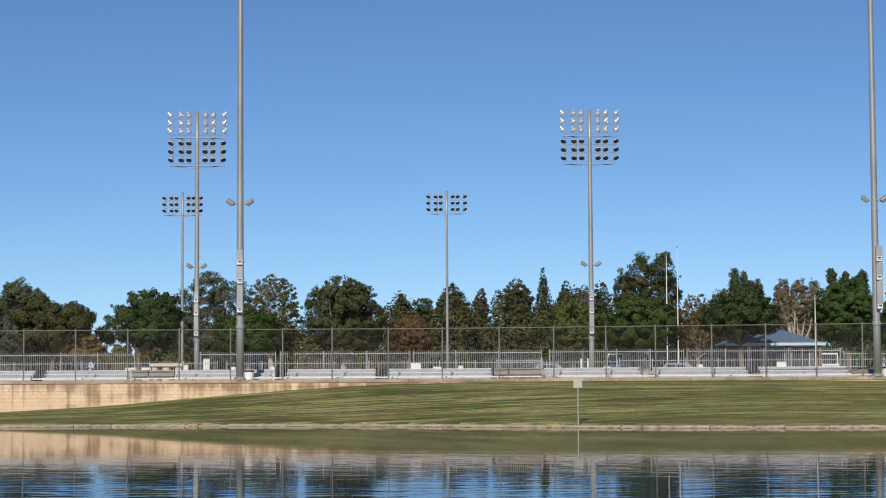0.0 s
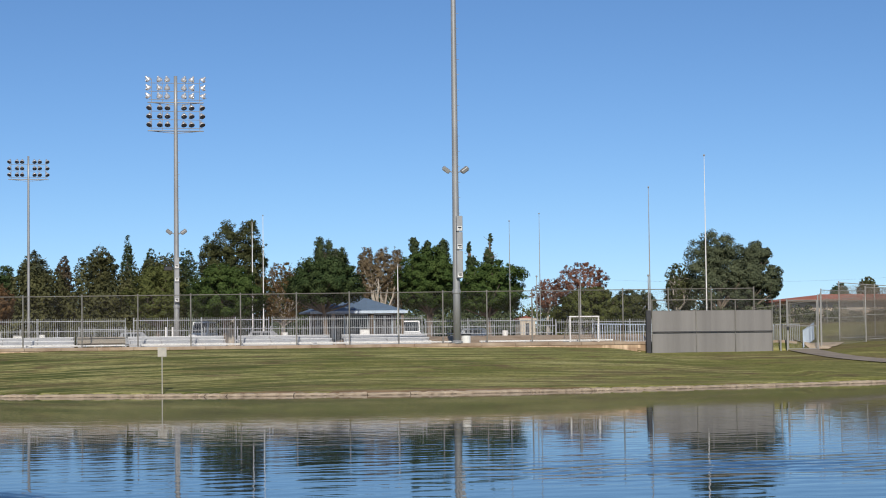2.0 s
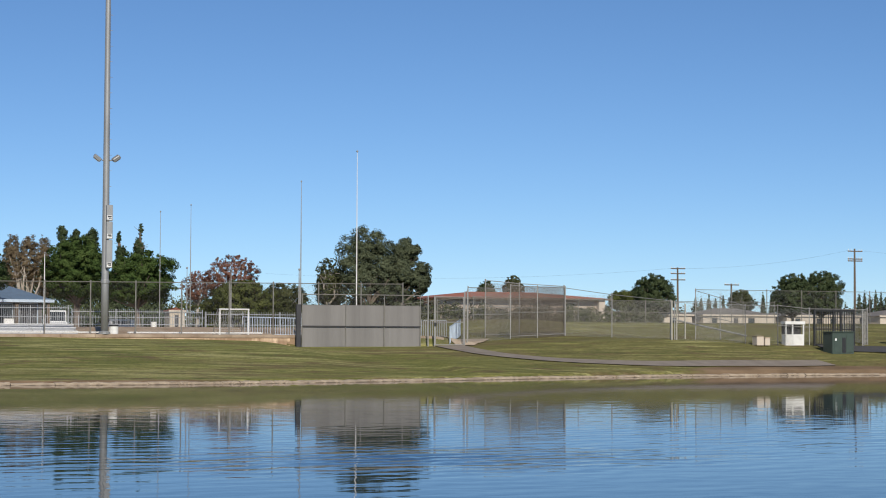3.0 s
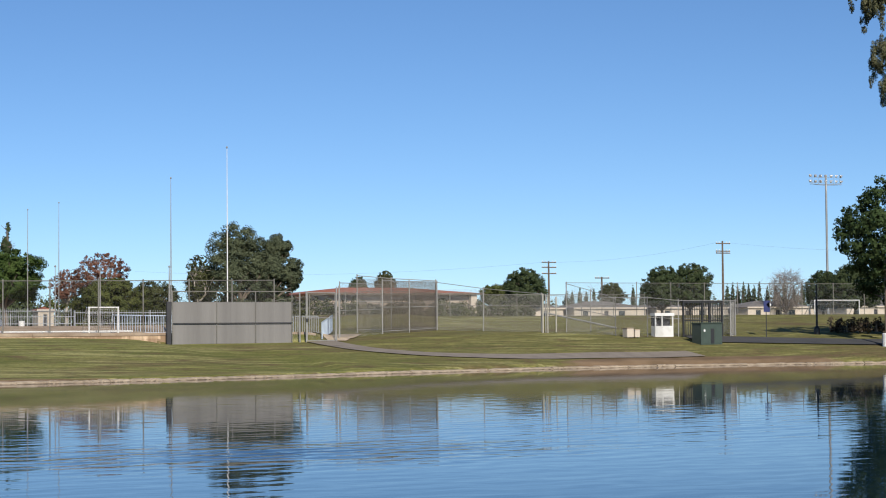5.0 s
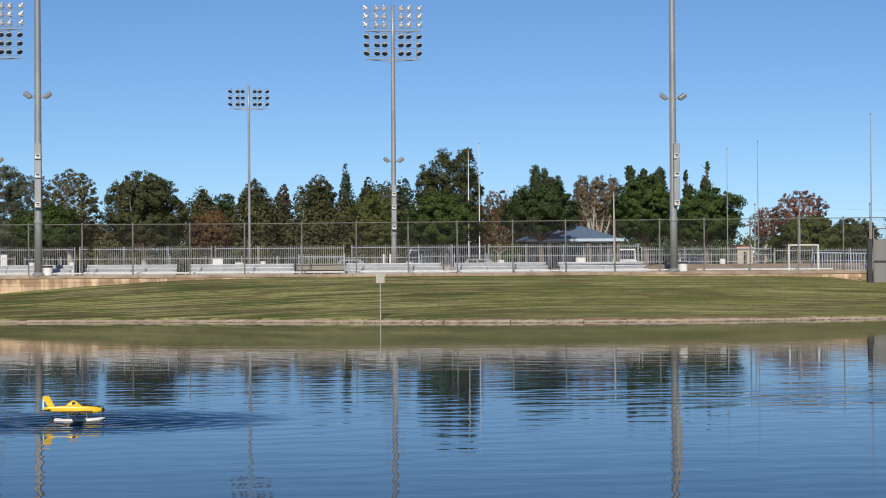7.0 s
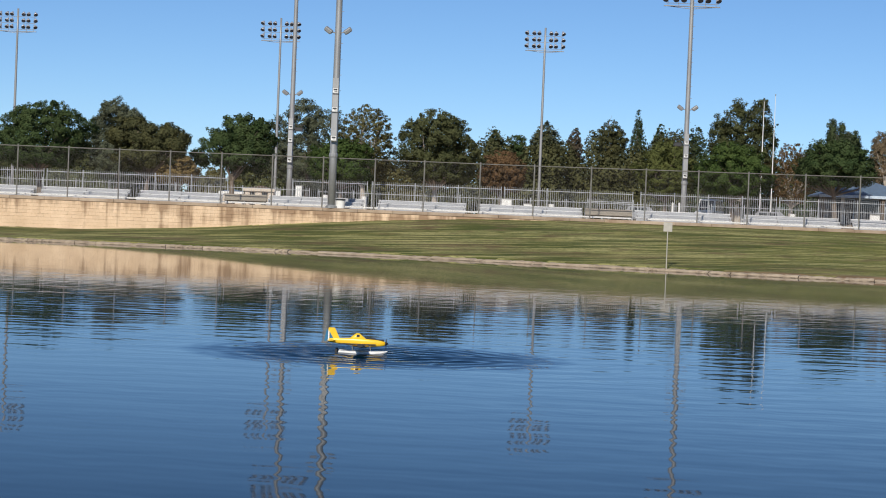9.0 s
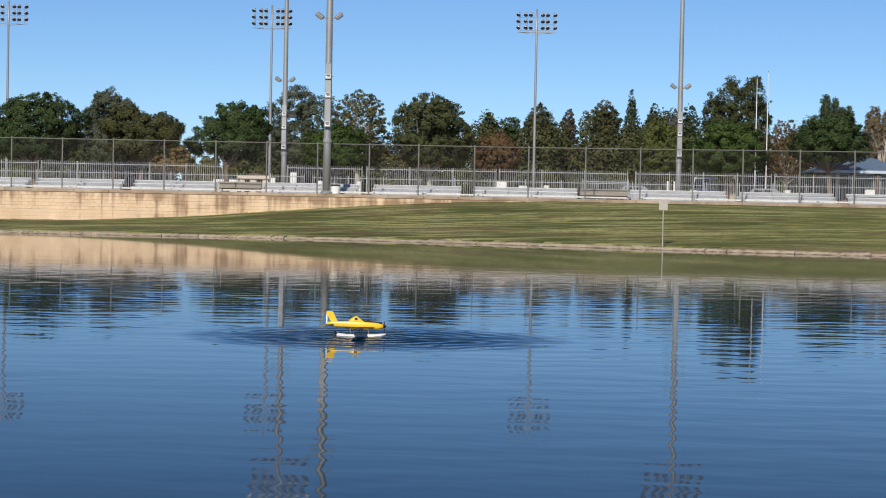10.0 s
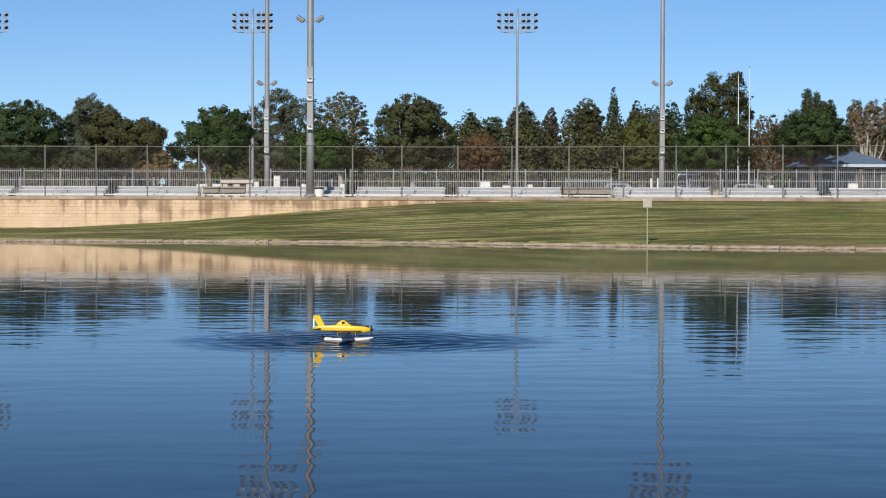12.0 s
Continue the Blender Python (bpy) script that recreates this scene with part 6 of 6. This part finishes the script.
part("base", Geo().lathe([(0.2, 0), (0.2, 0.4), (0.1, 0.55)], 12), BLACK, root)
part("post", Geo().tube((0, 0, 0.5), (0, 0, 3.4), 0.075, 0.06, 10), BLACK, root)
root = thing("wooden_pole", (82.1, 104.0, land(82.1, 104.0)), "brown wooden pole in a pale concrete footing", "pole")
part("footing", Geo().lathe([(0.30, 0), (0.30, 0.82), (0.26, 0.88)], 16), WHITE, root, "pale concrete footing")
part("shaft", Geo().tube((0, 0, 0.85), (0, 0, 5.6), 0.13, 0.10, 10), WOODP, root)
part("arm", Geo().tube((0, 0, 5.1), (0.9, 0, 5.2), 0.03, None, 8), STEEL, root)
part("cap", Geo().lathe([(0.11, 5.6), (0.11, 5.64), (0.05, 5.7)], 10), WOODP, root)


def power_pole(x, y, top, arms, label):
    root = thing("power_pole", (x, y, land(x, y)), label, "utility pole", "power poles")
    h = top - land(x, y)
    part("shaft", Geo().tube((0, 0, 0), (0, 0, h), 0.22, 0.13, 8), WOODP, root)
    for z in arms:
        part("crossarm", Geo().box(-1.3, 1.3, -0.2, -0.06, h - z - 0.08, h - z + 0.08, 0.01), WOODP, root)
        for px in (-1.2, -0.7, 0.7, 1.2):
            part("insulator", Geo().lathe([(0.03, h - z + 0.08), (0.08, h - z + 0.14), (0.05, h - z + 0.28)], 8, Matrix.Translation((px, -0.13, 0))), LABELW, root)
    return root


power_pole(173.5, 260, 16.0, (0.4, 1.6, 1.9), "wooden power pole with crossarms above the houses")
power_pole(153.5, 280, 13.4, (0.2, 1.0, 2.0), "wooden power pole with three crossarms")
power_pole(161.0, 276, 10.8, (0.2,), "low wooden power pole behind the trees")


def cable(p, q, sag, label):
    p, q = Vector(p), Vector(q)
    g = Geo()
    n = 14
    pts = [p.lerp(q, k / n) - Vector((0, 0, sag * 4 * (k / n) * (1 - k / n))) for k in range(n + 1)]
    for a, b in zip(pts, pts[1:]):
        g.tube(a, b, 0.009, None, 4, False)
    root = thing("power_cable", p, label, "cable", "power cables")
    part("line", g, BLACK, root, m=Matrix.Translation(-p))


cable((172.3, 260, 15.7), (152.3, 280, 13.2), 0.8, "thin sagging power cable between poles")
cable((174.7, 260, 15.7), (215, 235, 15.0), 1.2, "thin sagging power cable off to the side")
cable((152.3, 280, 13.2), (100, 330, 13.0), 1.2, "thin sagging power cable off to the side")

# ---------------------------------------------------------------- shrubs and far woods


def shrub_row(name, pts, h, size, leaf, label, category, count, rz=0.8, kind=""):
    """A continuous low belt of foliage; pts: (x, y) of its line."""
    TREE_SEED[0] += 1
    rng, pr = np.random.default_rng(TREE_SEED[0]), random.Random(TREE_SEED[0])
    x0, y0 = pts[0]
    root = thing(name, (x0, y0, land(x0, y0)), label, category)
    lobes, stems = [], Geo()
    for (ax, ay), (bx, by) in zip(pts, pts[1:]):
        n = max(1, int(math.hypot(bx - ax, by - ay) / (h * 0.15)))
        for k in range(n):
            t = (k + 0.5) / n
            hh = h * pr.uniform(0.70, 1.14)
            px, py = ax + (bx - ax) * t - x0, ay + (by - ay) * t - y0 + pr.uniform(-0.5, 0.5)
            lobes.append((px, py, hh * 0.72, h * pr.uniform(0.12, 0.22), h * 0.28, hh * 0.28))
            lobes.append((px + pr.uniform(-0.3, 0.3), py - 0.3, hh * 0.28, h * pr.uniform(0.18, 0.28), h * 0.3, hh * 0.32))
            stems.tube((px, py, 0), (px, py, hh * 0.6), 0.06, 0.03, 5)
    tagged(part("stem_thicket", stems, BARK, root), kind="stuff")
    part("crown", foliage(lobes, int(count * 1.25), size * 0.9, rng, LEAF[leaf]), None, root)
    if kind:
        root["kind"] = kind
    return root


def belt(x0, x1, y, h, size, leaf, label, count):
    shrub_row("shrub_belt", [(x0, y), ((x0 + x1) / 2, y + 1.5), (x1, y)], h, size, leaf, label, "shrubs", count)


belt(-66, -43, 236, 7.2, 0.21, "olive2", "dense dull green shrubs behind the field", 32000)
belt(-43, -35, 246, 4.3, 0.17, "olive", "dense brownish shrubs behind the field", 14000)
belt(-35, -20, 240, 7.2, 0.20, "olive2", "dense dull green shrubs behind the field", 26000)
belt(-21, -12, 242, 6.2, 0.16, "olive", "dense brownish shrubs behind the field", 17000)
belt(-12, 3, 240, 9.4, 0.20, "umber", "dense olive shrubs behind the field", 20000)
belt(1, 18, 244, 10.4, 0.20, "umber", "dense dark shrubs behind the field", 26000)
belt(16, 34, 246, 10.6, 0.20, "dark2", "dense dark shrubs behind the field", 26000)
belt(32, 52, 248, 10.2, 0.20, "dark2", "dense dark shrubs behind the field", 22500)
belt(51, 61, 246, 7.6, 0.20, "dark2", "dense dark shrubs at the end of the field", 12000)
belt(62, 84, 262, 4.2, 0.22, "olive3", "low green shrubs in the distance", 7000)
belt(84, 118, 285, 4.6, 0.24, "dark2", "low dark shrubs around the hall", 8000)
belt(96, 134, 250, 3.9, 0.18, "olive2", "dull green shrubs before the long hall", 18000)
belt(118, 168, 292, 4.8, 0.26, "dark2", "low dark shrubs behind the bungalows", 10000)
belt(168, 250, 275, 5.6, 0.28, "dark2", "low dark trees behind the sports field", 12000)
shrub_row("hedge", [(83.6, 112.2), (87.2, 110.0), (95.0, 106.0)], 0.95, 0.10, "brown", "clipped dark hedge along the road", "hedge", 5000)
shrub_row("far_woods", [(-330, 420), (-200, 430), (-60, 440), (80, 440), (220, 420), (380, 380)], 4.0, 0.6, "dark2", "low far belt of trees on the horizon", "woods", 14000, kind="stuff")


def palm(x, y, h, label):
    TREE_SEED[0] += 1
    pr = random.Random(TREE_SEED[0])
    root = thing("palm_tree", (x, y, land(x, y)), label, "tree")
    part("trunk", Geo().tube((0, 0, -0.1), (0.1, 0, h * 0.5), 0.22, 0.17, 8).tube((0.1, 0, h * 0.5), (0.1, 0, h), 0.17, 0.14, 8), BARK, root)
    g = Geo()
    for k in range(22):
        a, up = pr.uniform(0, 6.283), pr.uniform(-0.2, 1.0)
        p = Vector((0.1, 0, h))
        d = Vector((math.cos(a), math.sin(a), up)).normalized()
        for s in range(5):
            q = p + d * 0.42
            side = d.cross(Vector((0, 0, 1))).normalized()
            for j in (-1, 1):
                g.add([p, q, q + side * j * 0.35 - Vector((0, 0, 0.25)), p + side * j * 0.3 - Vector((0, 0, 0.2))], [(0, 1, 2, 3)])
            p, d = q, (d + Vector((0, 0, -0.32))).normalized()
    part("crown", g, LEAF["olive3"], root)


palm(-39.2, 290, 5.6, "small palm far behind the field")

# ---------------------------------------------------------------- trees at the end of the pond
tree("round", "dark", 88.3, 106.4, 17.4, 13.2, 3.0, "huge dense dark tree shading the road", 0.12, 1.6, lobes=((-.1, .58, .55, .40), (-.72, .46, .27, .26), (.35, .70, .5, .3), (0, .25, .5, .24), (.4, .2, .7, .26)))
tree("round", "dark", 100.5, 109.0, 17.0, 14.0, 3.0, "large dense dark tree beside the road", 0.12, 0.8)


def hanging_eucalyptus():
    """An old eucalyptus whose weeping branches hang over the water."""
    rng, pr = np.random.default_rng(77), random.Random(77)
    x, y = 47.6, 47.0
    root = thing("eucalyptus_tree", (x + 0.22, y - 0.17, land(150, 90)), "tall eucalyptus with weeping branches over the water", "tree")
    g = Geo()
    z0 = land(150, 90)
    g.tube((0, 0, -1.5), (-0.4, 0.2, 5), 0.5, 0.38, 12)
    g.tube((-0.4, 0.2, 5), (-1.0, 0.6, 11), 0.38, 0.26, 10)
    g.tube((-1.0, 0.6, 11), (-2.4, 1.0, 17), 0.26, 0.12, 8)
    tips = []
    for ex, ey, ez in ((39.95, 52.5, 13.4), (40.5, 52.1, 12.8), (40.9, 51.8, 13.1), (41.3, 51.5, 12.9), (40.4, 52.2, 12.6), (41.3, 51.5, 12.4), (40.8, 51.9, 11.3), (40.7, 52.0, 10.7), (41.1, 51.7, 11.4), (41.4, 51.4, 11.1), (41.3, 51.5, 10.6), (40.9, 51.8, 10.1), (40.95, 51.8, 9.8), (41.2, 51.6, 10.0), (41.5, 51.4, 9.6), (41.4, 51.4, 9.2), (41.9, 51.0, 12.1), (42.1, 50.9, 10.4), (42.2, 50.8, 9.2), (41.9, 51.0, 13.9), (41.0, 51.7, 14.2), (43.2, 50.0, 12.5), (43.4, 49.8, 11.0), (44.5, 48.5, 14.0), (46.5, 49.0, 15.0), (50.5, 46.0, 13.0), (49.0, 44.0, 14.0)):
        t = Vector((ex - x, ey - y, ez - z0))
        s = Vector((-0.8, 0.5, min(10.5, ez * 0.8)))
        mid = s.lerp(t, 0.55) + Vector((0, 0, 1.0))
        g.tube(s, mid, 0.09, 0.045, 6, False)
        g.tube(mid, t, 0.045, 0.012, 5, False)
        tips.append(t)
    part("trunk", g, PALEBARK, root)
    lobes = []
    for t in tips:
        for k in range(20):
            lobes.append((t.x + pr.gauss(0.0, 0.2), t.y + pr.gauss(0, 0.3), t.z + pr.gauss(-0.05, 0.2), pr.uniform(0.05, 0.12), 0.12, pr.uniform(0.14, 0.30)))
    part("crown", foliage(lobes, 70000, 0.032, rng, LEAF["euc"], 1.8), None, root)


hanging_eucalyptus()

# ---------------------------------------------------------------- the floating model


def floatplane():
    root = thing("model_floatplane", (-2.64, 30.35, 0.0), "yellow radio-controlled floatplane with blue tail trim resting on the water", "model airplane", rz=3)
    root.matrix_basis = root.matrix_basis @ Matrix.Scale(0.945, 4)
    # fuselage along x, nose at +x
    st = ((-0.45, 0.245, 0.012, 0.030), (-0.36, 0.243, 0.022, 0.040), (-0.22, 0.238, 0.034, 0.050), (-0.05, 0.232, 0.050, 0.068), (0.10, 0.228, 0.058, 0.072), (0.25, 0.224, 0.058, 0.066), (0.38, 0.222, 0.050, 0.055), (0.455, 0.220, 0.036, 0.038), (0.47, 0.220, 0.020, 0.022))
    rings = []
    for x, zc, hw, hh in st:
        zc -= 0.05
        rings.append([(x, math.copysign(abs(math.cos(a)) ** 0.7, math.cos(a)) * hw, zc + math.copysign(abs(math.sin(a)) ** 0.7, math.sin(a)) * hh) for a in [2 * math.pi * k / 16 for k in range(16)]])
    fus = part("fuselage", Geo().loft(rings), YELLOW, root, smooth=True)
    part("stripe", Geo().box(-0.30, 0.32, -0.066, -0.050, 0.138, 0.157), BLACK, fus, "dark side stripe")
    part("cowl_vent", Geo().box(0.15, 0.31, -0.04, 0.04, 0.225, 0.250, 0.006).box(0.30, 0.45, -0.034, 0.034, 0.205, 0.236, 0.006), BLACK, fus, "black cowl top")
    can = Geo()
    cr = []
    for x, h, w in ((-0.10, 0.005, 0.02), (-0.06, 0.045, 0.032), (0.0, 0.085, 0.036), (0.045, 0.085, 0.036), (0.10, 0.04, 0.034), (0.15, 0.004, 0.02)):
        cr.append([(x, w * math.cos(a), 0.240 + h * max(0, math.sin(a)) - 0.02 * (math.sin(a) < 0)) for a in [2 * math.pi * k / 12 for k in range(12)]])
    can.loft(cr)
    c = part("canopy", can, YELLOW, root, smooth=True)
    for y in (-0.037, 0.031):
        part("side_window", Geo().box(0.0, 0.05, y, y + 0.006, 0.262, 0.302, 0.002), GLASSD, c, "dark window")
    # wings
    for s in (-1, 1):
        w = Geo()
        sec = []
        for y, chord, z in ((0.04, 0.20, 0.100), (0.35, 0.20, 0.127), (0.62, 0.19, 0.150), (0.665, 0.15, 0.154)):
            prof = ((-0.5, 0), (-0.2, 0.010), (0.2, 0.018), (0.42, 0.012), (0.5, 0.0), (0.42, -0.008), (0.0, -0.008))
            sec.append([(0.08 + px * chord, s * y, z + pz) for px, pz in prof])
        wing = part("wing", w.loft(sec), YELLOW, root, smooth=False)
        part("wing_tip", Geo().loft([[(0.08 + px * ch, s * y, z + pz * 1.15) for px, pz in ((-0.53, 0), (-0.2, 0.020), (0.2, 0.028), (0.45, 0.02), (0.53, 0.0), (0.0, -0.018))] for y, ch, z in ((0.30, 0.203, 0.1225), (0.47, 0.202, 0.137), (0.668, 0.158, 0.154), (0.69, 0.1, 0.156))]), BLACK, wing, "black wing tip")
        part("stabiliser", Geo().loft([[(x0 + px * ch, s * y, 0.202 + pz) for px, pz in ((-0.5, 0), (0.1, 0.006), (0.5, 0), (0, -0.006))] for y, ch, x0 in ((0.015, 0.13, -0.405), (0.22, 0.10, -0.42))]), YELLOW, root)
        # floats
        fr = []
        for x, hw, zb, zt in ((-0.28, 0.018, 0.0, 0.040), (-0.10, 0.030, -0.02, 0.042), (0.02, 0.034, -0.03, 0.044), (0.05, 0.036, -0.035, 0.044), (0.30, 0.036, -0.03, 0.050), (0.44, 0.026, 0.0, 0.058), (0.515, 0.008, 0.045, 0.06)):
            y = s * 0.17
            fr.append([(x, y - hw, zt - 0.008), (x, y - hw, (zb + zt) / 2), (x, y, zb), (x, y + hw, (zb + zt) / 2), (x, y + hw, zt - 0.008), (x, y, zt)])
        fl = part("float", Geo().loft(fr), FLOATW, root, "white float")
        part("water_rudder", Geo().box(-0.335, -0.30, s * 0.17 - 0.004, s * 0.17 + 0.004, 0.0, 0.06), BLACK, fl)
        for x in (-0.05, 0.24):
            part("strut", Geo().tube((x, s * 0.17, 0.06), (x - 0.02, s * 0.045, 0.14), 0.006, None, 6), STEEL, root)
    for x in (-0.05, 0.24):
        part("spreader_bar", Geo().tube((x, -0.17, 0.058), (x, 0.17, 0.058), 0.005, None, 6), STEEL, root)
    fin = part("fin", Geo().loft([[(x0, y, z) , (x0 + ch, y * 0.4, z), (x0 + ch, -y * 0.4, z), (x0, -y, z)] for x0, ch, y, z in ((-0.46, 0.20, 0.008, 0.20), (-0.46, 0.115, 0.006, 0.380), (-0.455, 0.095, 0.005, 0.400))]), YELLOW, root)
    part("rudder", Geo().loft([[(x0, y, z), (x0 + ch, y, z), (x0 + ch, -y, z), (x0, -y, z)] for x0, ch, y, z in ((-0.525, 0.064, 0.009, 0.180), (-0.49, 0.03, 0.007, 0.365))]), BLUE, fin, "blue rudder with white edge")
    part("rudder_stripe", Geo().box(-0.462, -0.444, -0.0095, 0.0095, 0.185, 0.345), FLOATW, fin, "white stripe")
    part("fin_flash", Geo().loft([[(-0.44, y, 0.20), (-0.36, y, 0.20), (-0.44, y, 0.335)] for y in (-0.0092, 0.0092)]), BLUE, fin, "blue flash on the fin")
    part("spinner", Geo().lathe([(0.030, 0), (0.026, 0.02), (0.014, 0.042), (0.003, 0.052)], 14, pose(0.468, 0, 0.17, 0, 90, 0)), BLACK, root, smooth=True)
    for k in range(3):
        part("propeller_blade", Geo().box(-0.004, 0.004, -0.013, 0.013, 0.01, 0.125, 0.003), BLACK, root, m=pose(0.485, 0, 0.17, 0, 0, 0) @ pose(0, 0, 0, 180 + 120 * k, 0, 0) @ pose(0, 0, 0, 0, 0, 20))


floatplane()
